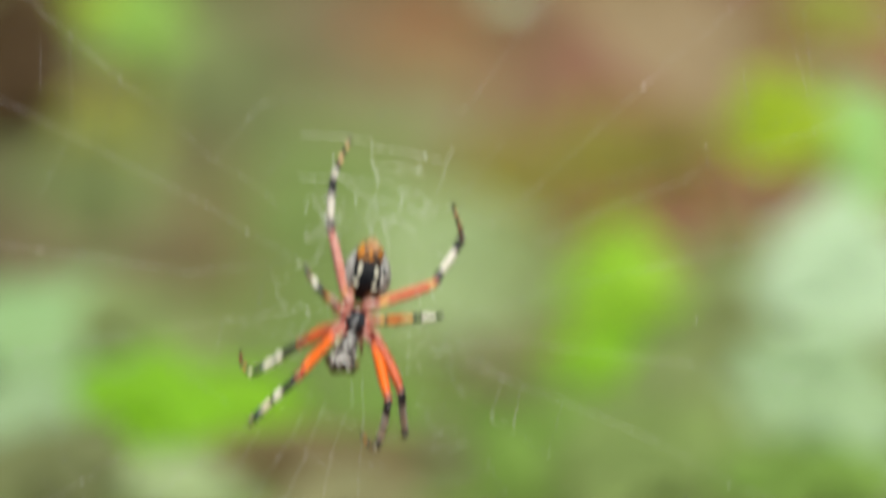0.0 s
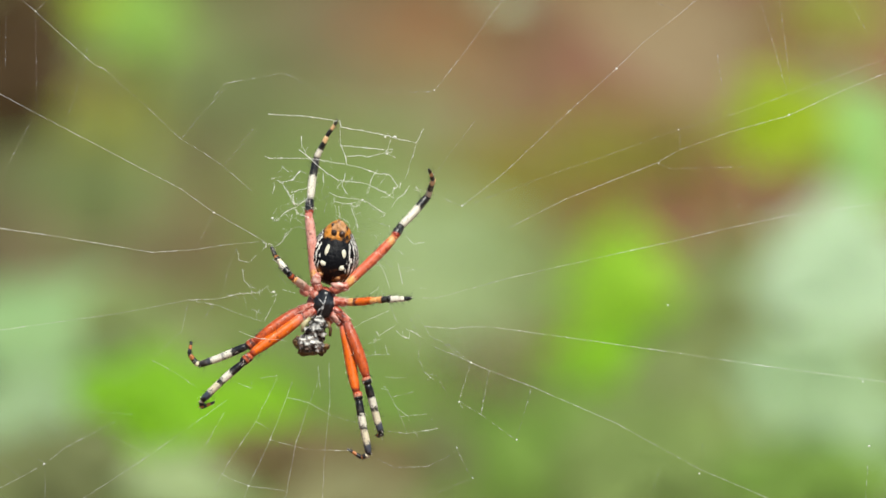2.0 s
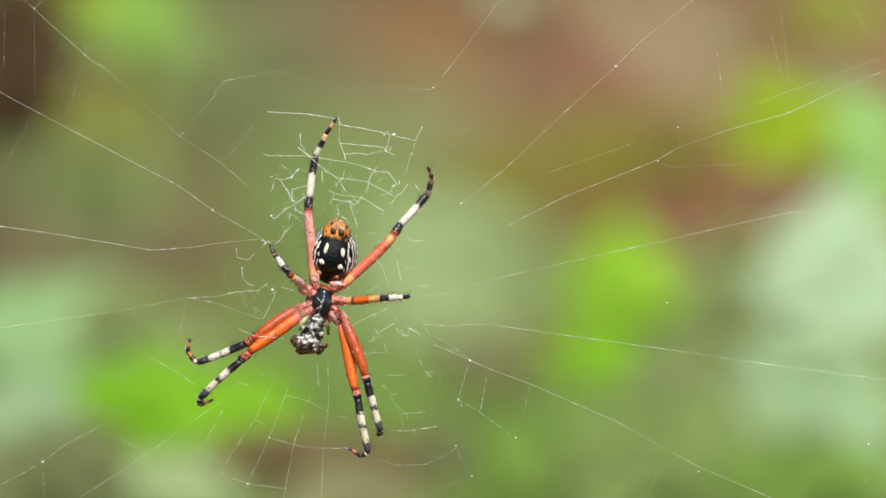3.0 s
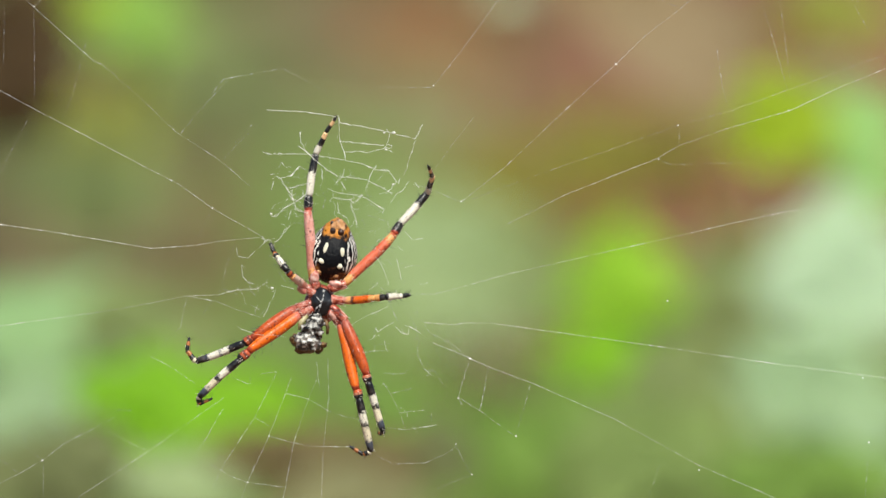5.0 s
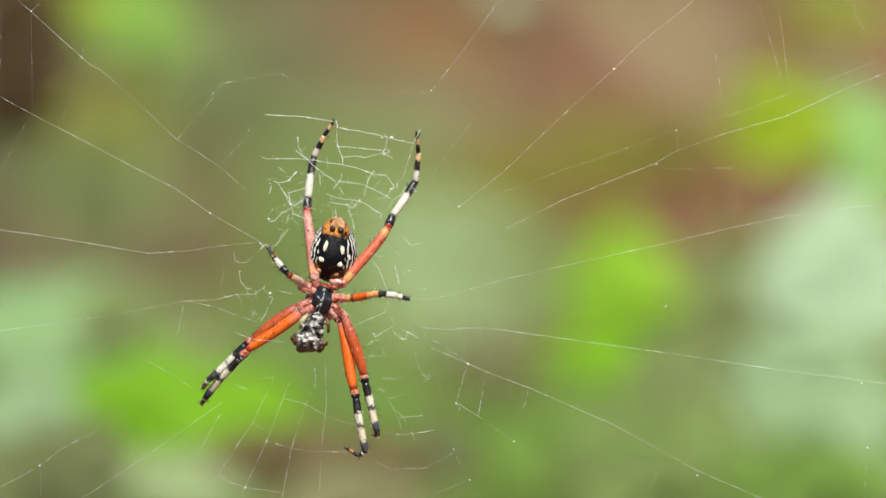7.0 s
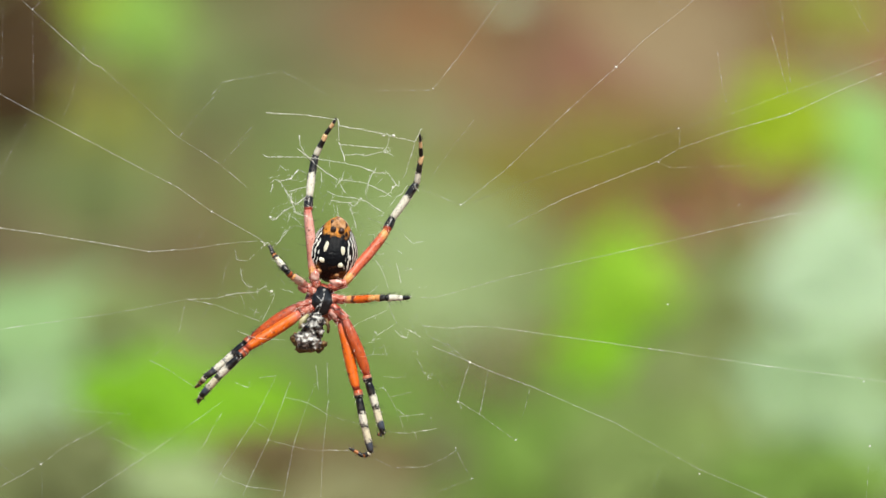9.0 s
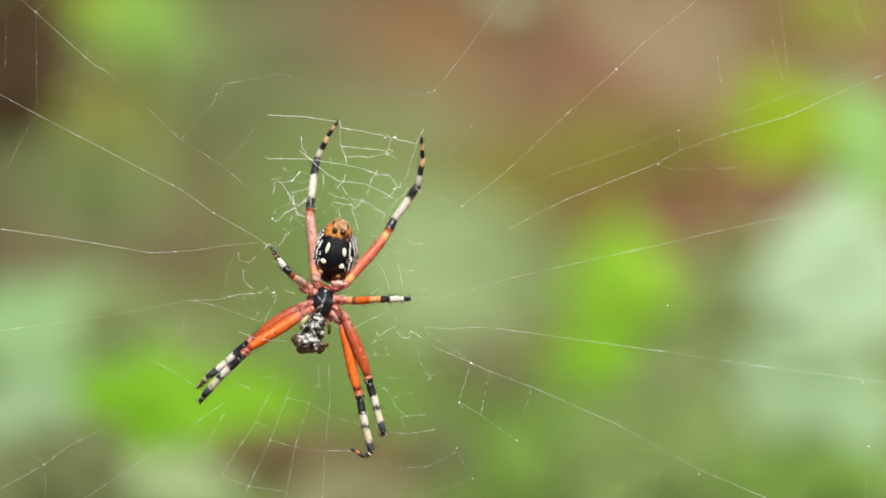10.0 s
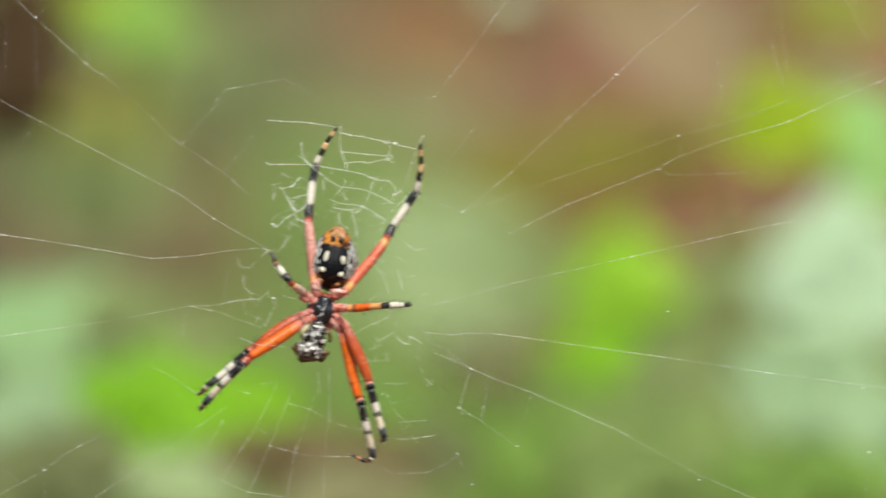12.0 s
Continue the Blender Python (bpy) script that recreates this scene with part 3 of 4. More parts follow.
def build_web():
    # long lines that carry the web and leave the view
    for pts in (
        [(-893, -301), (3, 162), (62, 194), (172, 251), (242, 288), (316, 326), (376, 369), (466, 420)],
        [(-893, 266), (3, 398), (82, 409), (192, 427), (267, 440), (341, 435), (391, 427), (431, 423), (466, 420)],
        [(-57, -92), (59, 12), (142, 87), (167, 109), (182, 114)],
        [(2292, 779), (1564, 669), (1357, 642), (1197, 618), (983, 588), (869, 572), (824, 572), (804, 575), (749, 571)],
        [(12373, 6410), (2193, 1282), (1357, 875), (1237, 824), (1088, 742), (943, 679), (864, 649), (832, 635), (799, 620), (766, 607)],
        [(2292, -162), (1564, 123), (1486, 155), (1396, 197), (1292, 226), (1202, 258), (1162, 281), (998, 346), (894, 399)],
        [(2292, 251), (1564, 352), (1511, 359), (1396, 374), (1292, 396), (1177, 423), (1100, 440)],
        [(1396, -152), (1205, 15), (1138, 67), (1090, 114), (998, 197), (894, 296), (816, 358)], [(998, -132), (884, -3), (819, 87), (767, 153)],
    ):
        thread("anchor_thread", pts, SILK_MAIN, 0.042 if pts[0][0] == -893 else 0.035, 0.012)
    # spokes below the hub, then beside it
    for pts in (
        [(580, 635), (582, 706), (572, 794), (569, 875), (560, 993)], [(555, 684), (548, 699), (520, 784), (505, 863), (481, 973)],
        [(515, 669), (505, 697), (476, 772), (438, 854), (401, 953)], [(490, 659), (451, 739), (401, 814), (376, 863)],
        [(394, 724), (366, 774), (341, 812)], [(396, 704), (267, 796), (147, 875), (62, 933)],
        [(202, 739), (112, 786), (77, 814), (33, 839), (3, 854), (-117, 918), (-11695, 6419)], [(560, 640), (565, 684)],
       
    ):
        thread("radial_thread", pts, SILK_FINE, 0.027, 0.03)
    for pts in (
       
        [(264, 630), (301, 649), (346, 679)],
        [(789, 600), (832, 635)], [(811, 704), (849, 727), (911, 772)], [(839, 207), (799, 258), (769, 301)],
        [(736, 326), (774, 340), (816, 358)], [(182, 115), (252, 177), (314, 236)], [(314, 236), (351, 259), (389, 284)],
        [(389, 284), (421, 311), (443, 331)], [(805, 784), (819, 814), (834, 840)],
       
    ):
        thread("radial_thread", pts, SILK_FINE, 0.024, 0.025)
    thread("radial_thread", [(1100, 440), (899, 485), (825, 506), (769, 521), (735, 521)], SILK_FINE, 0.026, 0.02)
    for pts in ([(-57, 585), (72, 567), (207, 548), (331, 524), (386, 522), (421, 513), (461, 510)], [(331, 524), (381, 533), (416, 547), (461, 562)]):
        thread("radial_thread", pts, SILK_MAIN, 0.03, 0.03)
    # pieces of the sticky spiral: below the hub, then out to either side
    for pts in (
        [(505, 697), (530, 702), (545, 706), (580, 727), (605, 736), (640, 744)], [(476, 772), (520, 784), (550, 790), (620, 791)],
        [(373, 822), (401, 839), (438, 854)], [(438, 854), (500, 862)], [(774, 865), (799, 854), (839, 839)], [(451, 739), (476, 754)],
        [(461, 662), (490, 658)], [(832, 635), (824, 659), (811, 704)], [(864, 651), (856, 694), (849, 727)], [(938, 682), (927, 724), (912, 772)],
        [(811, 704), (817, 716)], [(680, 661), (717, 662), (720, 655)], [(678, 677), (690, 695), (703, 720), (718, 760)], [(688, 697), (728, 688)],
        [(702, 731), (753, 726)], [(685, 757), (718, 761), (773, 752)], [(665, 805), (695, 821), (752, 820)], [(752, 820), (785, 805), (808, 791)],
    ):
        thread("spiral_thread", pts, SILK_FINE, 0.027, 0.035)
    for pts in (
        [(110, 710), (142, 721), (232, 727)], [(3, 814), (33, 839)], [(50, 745), (36, 751), (50, 797), (77, 814)], [(77, 814), (77, 883)],
        [(60, 15), (62, 187), (13, 281), (3, 306)], [(59, 12), (77, -3)], [(167, 109), (182, 114)], [(152, 77), (127, 172), (112, 208)],
        [(376, 165), (396, 140), (500, 121)], [(500, 121), (540, 142), (582, 164)], [(446, 221), (416, 254)], [(376, 369), (346, 430)],
        [(331, 524), (319, 580), (301, 595)], [(401, 465), (393, 510), (358, 557)], [(8, 12), (6, 117)], [(267, 635), (301, 595)],
        [(416, 433), (401, 470)],
    ):
        thread("spiral_thread", pts, SILK_FAINT, 0.027, 0.03)
    for pts in (
        [(663, 155), (767, 155)], [(1162, -3), (1205, 15), (1225, -3)], [(1162, 281), (1187, 292), (1319, 288)],
        [(1337, -32), (1367, 67), (1393, 157)], [(1377, -23), (1388, 57), (1398, 142)], [(1496, -18), (1536, 52)], [(1511, -18), (1522, 19)],
        [(1269, 87), (1277, 147), (1290, 197)], [(1242, 779), (1240, 809)], [(1167, 824), (1148, 883)], [(1536, 814), (1531, 883)],
        [(1309, 351), (1305, 362)], [(1319, 416), (1317, 423)], [(1180, 532), (1189, 540)], [(625, 150), (612, 169), (600, 187)],
        [(767, 296), (759, 341)], [(1202, 258), (1203, 226)],
    ):
        thread("spiral_thread", pts, SILK_FAINT, 0.027, 0.03)
    for pts in ([(834, 353), (998, 293), (1043, 278), (1197, 223), (1297, 195), (1566, 97)],
                [(402, 143), (345, 205), (320, 237)], [(392, 287), (425, 250), (456, 222)], [(191, 764), (264, 800)], [(106, 692), (138, 707)]):
        thread("spiral_thread", pts, SILK_FAINT, 0.026, 0.03)
    # the white tangle over the tail
    for pts in (
        [(472, 195), (520, 197), (560, 201), (594, 207)],
        [(599, 205), (601, 216), (606, 219), (640, 224), (680, 232), (700, 238), (735, 246), (748, 221)],
        [(600, 212), (601, 250), (608, 265), (612, 285)],
        [(684, 228), (690, 237), (687, 252), (680, 262), (686, 256), (694, 258), (690, 263), (682, 262)], [(600, 250), (640, 254), (680, 258)],
        [(612, 270), (635, 268), (648, 271), (680, 263), (698, 271)], [(466, 269), (475, 273), (545, 273), (612, 284), (640, 290), (665, 300)],
        [(531, 234), (532, 252), (540, 265), (556, 282), (575, 298), (598, 313)], [(528, 258), (548, 274), (556, 282)],
    ):
        thread("silk_band", pts, SILK_THICK, 0.034, 0.045, 2, 0.05)
    for pts in (
        [(609, 300), (606, 312), (597, 322), (594, 327)], [(600, 312), (648, 318), (695, 343)], [(603, 322), (613, 337)],
        [(666, 293), (655, 312), (648, 338)], [(660, 301), (688, 302), (700, 320), (707, 325), (707, 315)], [(702, 322), (694, 330), (695, 338)],
        [(722, 322), (715, 335), (700, 345), (692, 358)], [(580, 334), (600, 342), (640, 346), (680, 371), (677, 377)],
        [(587, 350), (605, 352), (622, 354)], [(640, 346), (628, 360), (618, 352)], [(597, 358), (599, 378)], [(620, 362), (628, 382), (632, 398)],
        [(735, 325), (742, 332)], [(571, 318), (570, 300)],
    ):
        thread("silk_band", pts, SILK_THICK, 0.032, 0.055, 2, 0.07)
    for pts in (
        [(488, 312), (495, 315), (505, 330), (516, 345), (522, 362), (524, 372)], [(494, 316), (515, 311), (530, 295)],
        [(510, 340), (517, 338), (516, 350), (524, 356)], [(515, 332), (548, 324)], [(524, 357), (540, 345), (545, 335)],
        [(478, 378), (481, 384), (490, 382), (505, 367), (520, 360)], [(520, 368), (545, 378)], [(507, 330), (512, 348), (520, 352)],
        [(484, 320), (480, 335)], [(463, 422), (470, 425), (466, 432), (475, 425), (480, 430)], [(490, 428), (508, 405)], [(516, 372), (510, 388)],
    ):
        thread("silk_band", pts, SILK_THICK, 0.034, 0.065, 2, 0.16)
    # torn ends round the hub
    for pts in (
        [(418, 437), (420, 453), (440, 457), (452, 445)], [(427, 470), (430, 490), (440, 500), (450, 502)],
        [(400, 517), (425, 513), (455, 512), (472, 500)], [(480, 518), (487, 512), (482, 530)], [(478, 535), (474, 545), (466, 562)],
        [(498, 505), (520, 512)], [(420, 579), (445, 590), (460, 593), (505, 596)], [(622, 575), (650, 558), (685, 545)],
        [(663, 580), (668, 587), (698, 570)], [(700, 580), (710, 590), (722, 592), (724, 578), (716, 576)], [(724, 578), (745, 590)],
        [(665, 455), (675, 468), (683, 490), (687, 505)], [(702, 460), (706, 475), (710, 495)], [(715, 410), (730, 425), (750, 422)],
    ):
        thread("silk_band", pts, SILK_THICK, 0.03, 0.05, 1, 0.06)
    for pts in (
        [(650, 380), (685, 393)], [(735, 248), (725, 280), (715, 310)], [(640, 625), (660, 622), (688, 620)], [(668, 610), (690, 608)],
        [(662, 622), (664, 580)], [(730, 552), (750, 572), (760, 590), (787, 602)], [(787, 602), (810, 625)],
        [(738, 627), (752, 655), (772, 658), (787, 685)], [(640, 388), (645, 400), (638, 412)], [(410, 668), (428, 675), (440, 680), (443, 668)],
        [(563, 655), (558, 680)], [(690, 440), (700, 452)], [(722, 553), (735, 577), (742, 604), (738, 627)], [(677, 510), (688, 530), (696, 552), (706, 575)],
        [(575, 313), (566, 330), (577, 352), (571, 371)], [(648, 338), (655, 360), (672, 372)], [(530, 295), (545, 303), (556, 322), (550, 341)], [(443, 540), (460, 548)], [(395, 512), (420, 520)],
    ):
        thread("silk_band", pts, SILK_FINE, 0.024, 0.06, 1, 0.06)
    for px, py, s in ((1090, 114, 0.3), (1538, 783, 0.26), (1181, 533, 0.2), (1237, 832, 0.2), (697, 235, 0.36), (1396, 196, 0.18), (1527, 669, 0.2),
                      (816, 357, 0.18), (482, 510, 0.3), (376, 369, 0.2), (60, 12, 0.2), (767, 152, 0.16), (680, 235, 0.26), (683, 265, 0.24),
                      (518, 353, 0.3), (832, 635, 0.22), (75, 815, 0.2), (1200, 222, 0.18), (480, 379, 0.28), (438, 854, 0.18), (476, 772, 0.18), (913, 772, 0.2),
                      (811, 705, 0.2), (653, 296, 0.22), (696, 326, 0.24), (640, 346, 0.22), (1165, 282, 0.16), (835, 840, 0.16), (807, 786, 0.16)):
        knot(px, py, s, px)
    wisps((480, 295, 550, 400), 24, 15, 1)
    wisps((503, 335, 528, 372), 14, 10, 6)
    wisps((615, 355, 645, 415), 8, 12, 7)
    wisps((560, 270, 720, 385), 16, 16, 2)
    wisps((420, 420, 510, 560), 10, 18, 3)
    wisps((650, 400, 750, 620), 28, 13, 4)
    wisps((640, 620, 770, 780), 8, 16, 5)
    wisps((625, 370, 720, 470), 8, 12, 8)


build_web()

# ---- the spider ----
HEART = (567, 535)
DEEP = 0.003   # the body hangs this far behind the web
spider = empty("spider", Matrix.Translation(plan(*HEART, DEEP)))
tagged(spider, "orb weaver spider with orange and black-white banded legs", "spider")


def s(px, py, y=0.0):
    """Place in the spider's own space over a plan grid point, y millimetres behind its breastplate."""
    return Vector(((px - HEART[0]) * STEP, y * MM, (HEART[1] - py) * STEP))


def sprout(bm, face, tip, slot, width):
    """Draw a thin hair out of the middle of a face, joined to the skin round it."""
    c = face.calc_center_median()
    ring = list(face.verts)
    small = [bm.verts.new(c + (v.co - c).normalized() * width) for v in ring]
    top = bm.verts.new(tip)
    keep = face.material_index
    bm.faces.remove(face)
    for k in range(len(ring)):
        n = (k + 1) % len(ring)
        bm.faces.new((ring[k], ring[n], small[n], small[k])).material_index = keep
        f = bm.faces.new((small[k], small[n], top))
        f.material_index = slot
        for edge in f.edges:
            edge.smooth = False


def hairy(bm, axis, spines, hairs, seed, at_hip=False):
    """Black bristles (slot 1) and short pale hairs (slot 2) that lean along the axis."""
    rnd = random.Random(seed)
    bm.normal_update()
    faces = [f for f in bm.faces if len(f.verts) == 4]
    if at_hip:
        low, high = min(f.calc_center_median().z for f in faces), max(f.calc_center_median().z for f in faces)
        faces.sort(key=lambda f: rnd.random() * (0.12 + (f.calc_center_median().z - low) / (high - low)))
        faces = faces[spines:] if spines else faces
        far = faces[len(faces) // 2:]
        faces = rnd.sample(far, spines) + faces[:len(faces) // 2]
    else:
        rnd.shuffle(faces)
    for i, f in enumerate(faces[:spines + hairs]):
        c, n = f.calc_center_median(), f.normal.copy()
        if i < spines:
            ln, slot, width = rnd.uniform(0.6, 2.0) * MM, 1, 0.065 * MM
        else:
            ln, slot, width = rnd.uniform(0.5, 1.2) * MM, 2, 0.042 * MM
        d = (n + axis * (rnd.uniform(0.3, 1.0) if i < spines else rnd.uniform(1.0, 2.4)) + Vector((rnd.gauss(0, 0.2), rnd.gauss(0, 0.2), rnd.gauss(0, 0.2)))).normalized()
        sprout(bm, f, c + d * ln, slot, width)


def segment_mesh(length, r0, r1, belly, spines, hairs, seed, at_hip=False):
    """A leg segment along +z, swelling by belly, a little crooked, with bristles and hairs."""
    bm = bmesh.new()
    n = 15
    pts, rad = [], []
    for i in range(n):
        u = i / (n - 1)
        cap = 0.84 + 0.16 * min(1, min(u, 1 - u) * 8)
        pts.append((0.018 * length * math.sin(math.pi * u + seed), 0.01 * length * math.sin(5 * u + seed), u * length))
        lumpy = 1 + 0.06 * noise.noise(Vector((u * 5, seed * 3.7, 0)))
        rad.append((r0 + (r1 - r0) * u + belly * math.sin(math.pi * u)) * cap * lumpy * MM)
    tube(bm, pts, rad, 14)
    bmesh.ops.recalc_face_normals(bm, faces=bm.faces)
    hairy(bm, Vector((0, 0, 1)), spines, hairs, seed, at_hip)
    return bm


def along(p, q):
    """Pose at p whose z axis points to q."""
    return Matrix.Translation(p) @ (q - p).to_track_quat("Z", "Y").to_matrix().to_4x4()


def reach(points, lengths, signs):
    """Joints of a chain with fixed lengths that lies over the given places of the plan; signs tell which way each link leans in depth."""
    out = [points[0].copy()]
    for p, q, ln, sg in zip(points, points[1:], lengths, signs):
        d = Vector((q.x - p.x, 0, q.z - p.z))
        flat = min(d.length, ln * 0.999)
        d = d.normalized() * flat
        d.y = sg * math.sqrt(ln * ln - flat * flat)
        out.append(out[-1] + d)
    return out


SEGMENTS = ("femur", "patella", "tibia", "metatarsus", "tarsus")


def build_leg(coxa, joints, lengths, signs, radii, mats, seed):
    """A leg: its hip is the part's own mesh, its five segments are pieces of it. joints: plan places of the six ends."""
    pts = reach([s(*j) for j in joints], lengths, signs)
    pts_start = s(*coxa)
    bm = bmesh.new()
    tube(bm, [pts_start.lerp(pts[0], k / 9) for k in range(10)], [r * MM for r in (0.7, 1.0, 1.12, 1.15, 1.1, 1.02, 1.0, 1.03, 1.0, 0.9)], 16)
    bmesh.ops.recalc_face_normals(bm, faces=bm.faces)
    hairy(bm, (pts[0] - pts_start).normalized(), 2, 60, seed)
    leg = part("leg", bm, [COXA_RED, BLACK_BRISTLE, PALE_HAIR], spider)
    made = []
    for i, name in enumerate(SEGMENTS):
        r0, r1, belly = radii[i]
        bm = segment_mesh(lengths[i], r0, r1, belly, (34, 9, 26, 9, 6)[i], (20, 8, 14, 4, 2)[i], seed * 10 + i, i == 0)
        made.append(part(name, bm, [mats[i], BLACK_BRISTLE, PALE_HAIR], leg, m=along(pts[i], pts[i + 1])))
    return made


def spans(joints, leans):
    """Lengths of the links: their length on the plan, drawn out by the lean in depth."""
    return [max((s(*q) - s(*p)).length, 0.0008) * k for (p, q), k in zip(zip(joints, joints[1:]), leans)]


THICK = [(0.95, 1.0, 0.15), (1.0, 0.9, 0.05), (0.82, 0.85, 0.05), (0.72, 0.52, 0.02), (0.52, 0.26, 0.03)]
STOUT = [(1.05, 0.92, 0.3), (1.0, 0.95, 0.08), (0.9, 0.76, 0.02), (0.62, 0.5, 0.02), (0.5, 0.24, 0.03)]
SLIM = [(0.85, 0.75, 0.1), (0.7, 0.7, 0.05), (0.72, 0.65, 0.05), (0.6, 0.5, 0.05), (0.5, 0.35, 0.05)]

# plan places of the joints of each leg, from the hip outward
LEG_UP_LEFT = [(552, 490), (545, 372), (547, 347), (559, 272), (577, 234), (596, 205)]
LEG_UP_RIGHT = [(612, 503), (697, 415), (708, 396), (758, 342), (766, 312), (757, 293)]
LEG_SHORT_LEFT = [(542, 508), (516, 488), (509, 479), (493, 457), (485, 446), (478, 430)]
LEG_SHORT_RIGHT = [(608, 533), (665, 528), (682, 526), (704, 525), (716, 524), (726, 522)]
LEG_DOWN_LEFT_A = [(524, 545), (445, 598), (432, 608), (346, 640), (330, 620), (335, 597)]
LEG_DOWN_LEFT_B = [(530, 556), (440, 622), (424, 636), (352, 702), (352, 715), (376, 705)]
LEG_DOWN_RIGHT_A = [(600, 572), (632, 690), (635, 704), (655, 800), (643, 805), (618, 790)]
LEG_DOWN_RIGHT_B = [(612, 568), (648, 664), (651, 676), (678, 762), (676, 768), (668, 766)]


def build_spider():
    legs = {}
    lean = [1.035, 1.0, 1.01, 1.02, 1.02]
    for key, coxa, joints, radii, mats, k in (
        ("up_left", (562, 512, 0.6), LEG_UP_LEFT, THICK, (FEMUR_PINK, PATELLA_BLACK, TIBIA_WB, META_BANDS, TARSUS_BANDS), [1.004, 1.01, 1.006, 1.02, 1.03]),
        ("up_right", (580, 512, 0.6), LEG_UP_RIGHT, THICK, (FEMUR_RED, PATELLA_BLACK, TIBIA_WB, META_BANDS, TARSUS_BANDS), [1.035, 1.15, 1.03, 1.7, 2.1]),
        ("short_left", (558, 522, 0.5), LEG_SHORT_LEFT, SLIM, (FEMUR_PALE, PATELLA_ORANGE, SHORT_TIBIA, META_DARK, SHORT_FOOT), [1.5, 1.1, 1.1, 1.1, 1.1]),
        ("short_right", (582, 530, 0.5), LEG_SHORT_RIGHT, SLIM, (FEMUR_SHORT, PATELLA_AMBER, SHORT_PALE, SHORT_END, SHORT_FOOT), [1.1, 1.1, 1.1, 1.1, 1.1]),
        ("down_left_a", (555, 538, 0.7), LEG_DOWN_LEFT_A, STOUT, (FEMUR_DEEP, PATELLA_ORANGE, TIBIA_BWB, META_DARK, TARSUS_DARK), lean),
        ("down_left_b", (556, 545, 0.5), LEG_DOWN_LEFT_B, STOUT, (FEMUR_ORANGE, PATELLA_ORANGE, TIBIA_SPOTTED, META_DARK, TARSUS_DARK), lean),
        ("down_right_a", (582, 548, 0.5), LEG_DOWN_RIGHT_A, STOUT, (FEMUR_ORANGE, PATELLA_PALE, TIBIA_SPOTTED, META_DARK, TARSUS_DARK), lean),
        ("down_right_b", (584, 542, 0.7), LEG_DOWN_RIGHT_B, STOUT, (FEMUR_DEEP, PATELLA_PALE, TIBIA_SPOTTED, META_DARK, TARSUS_DARK), lean),
    ):
        sign = [1, 1, 1, -1, -1] if key.startswith("up") else [-1, -1, 1, 1, 1]
        joints = [(x, y, (0.2 if key.endswith("b") else 1.2) if i == 0 else 0) for i, (x, y) in enumerate(joints)]
        ln = spans([(x, y, 0) for x, y, _ in joints], k)
        legs[key] = build_leg(coxa, joints, ln, sign, radii, mats, len(legs) + 1), ln, sign

    # breastplate, white streaks modelled in place of its glints, and the back shield behind it
    bm = bmesh.new()
    lump(bm, s(568, 535, 0.3), (2.45 * MM, 1.3 * MM, 3.1 * MM), 3, 0.22, turn=Matrix.Rotation(radians(8), 3, "Y"))
    breast = part("breastplate", bm, STERNUM, spider, "glossy black breastplate")
    for line in (((574, 518), (571, 530), (566, 545), (563, 553)), ((560, 525), (568, 535), (571, 537)), ((569, 538), (560, 545), (557, 551))):
        bm = bmesh.new()
        tube(bm, [s(x, y, -0.98 + 0.0011 * ((x - 567) ** 2 + (y - 535) ** 2)) for x, y in line], [0.1 * MM] + [0.19 * MM] * (len(line) - 2) + [0.08 * MM], 6)
        part("streak", bm, GLINT, breast, "painted white glint")
    bm = bmesh.new()
    lump(bm, s(566, 540, 3.0), (3.6 * MM, 2.2 * MM, 4.6 * MM), 5, 0.08)
    part("back_shield", bm, COXA_RED, spider)

    # abdomen, built along +z from its stalk to the spinnerets
    bm = bmesh.new()
    n, sides, length = 22, 28, 14.9
    rings = []

    def girth(u):
        """Half width of the abdomen in millimetres, u from stalk to tail."""
        return 5.9 * math.sin(math.pi * u ** 0.88) ** 0.6 * (1.08 - 0.28 * u)

    for i in range(n):
        u = 0.004 + 0.992 * i / (n - 1)
        half = girth(u)
        rings.append([bm.verts.new((half * math.cos(t) * MM, (half * 1.02 * math.sin(t) + 0.5 * u) * MM, u * length * MM))
                      for t in (2 * math.pi * k / sides for k in range(sides))])
    for a, b in zip(rings, rings[1:]):
        for k in range(sides):
            bm.faces.new((a[k], a[(k + 1) % sides], b[(k + 1) % sides], b[k]))
    bm.faces.new(rings[0]), bm.faces.new(rings[-1])
    base = s(579, 502, 4.2)
    turn = Matrix.Translation(base) @ Matrix.Rotation(radians(10.2), 4, "Y") @ Matrix.Rotation(radians(-2), 4, "X")
    abdomen = part("abdomen", bm, ABDOMEN, spider, "black abdomen with cream spots and striped flanks", turn)
    back = turn.inverted()

    def on_skin(px, py, lift):
        """Place on the abdomen's near side, in the abdomen's space."""
        p = back @ s(px, py, 0)
        u = min(max(p.z / (length * MM), 0.02), 0.98)
        half = girth(u) * MM
        y = -1.02 * math.sqrt(max(half * half - p.x * p.x, 0)) + 0.5 * u * MM
        return Vector((p.x, y - lift * MM, p.z))

    for px, py, a, b, lean_deg in ((577, 440, 0.48, 1.4, 6), (606, 447, 0.52, 1.1, -4), (570, 462, 0.72, 0.58, 20), (601, 471, 0.7, 0.6, 30)):
        bm = bmesh.new()
        lump(bm, on_skin(px, py, -0.12), (a * MM, 0.3 * MM, b * MM), px, 0.2, 1.4, Matrix.Rotation(radians(lean_deg), 3, "Y"))
        part("spot", bm, SPOT_CREAM, abdomen, "cream spot")
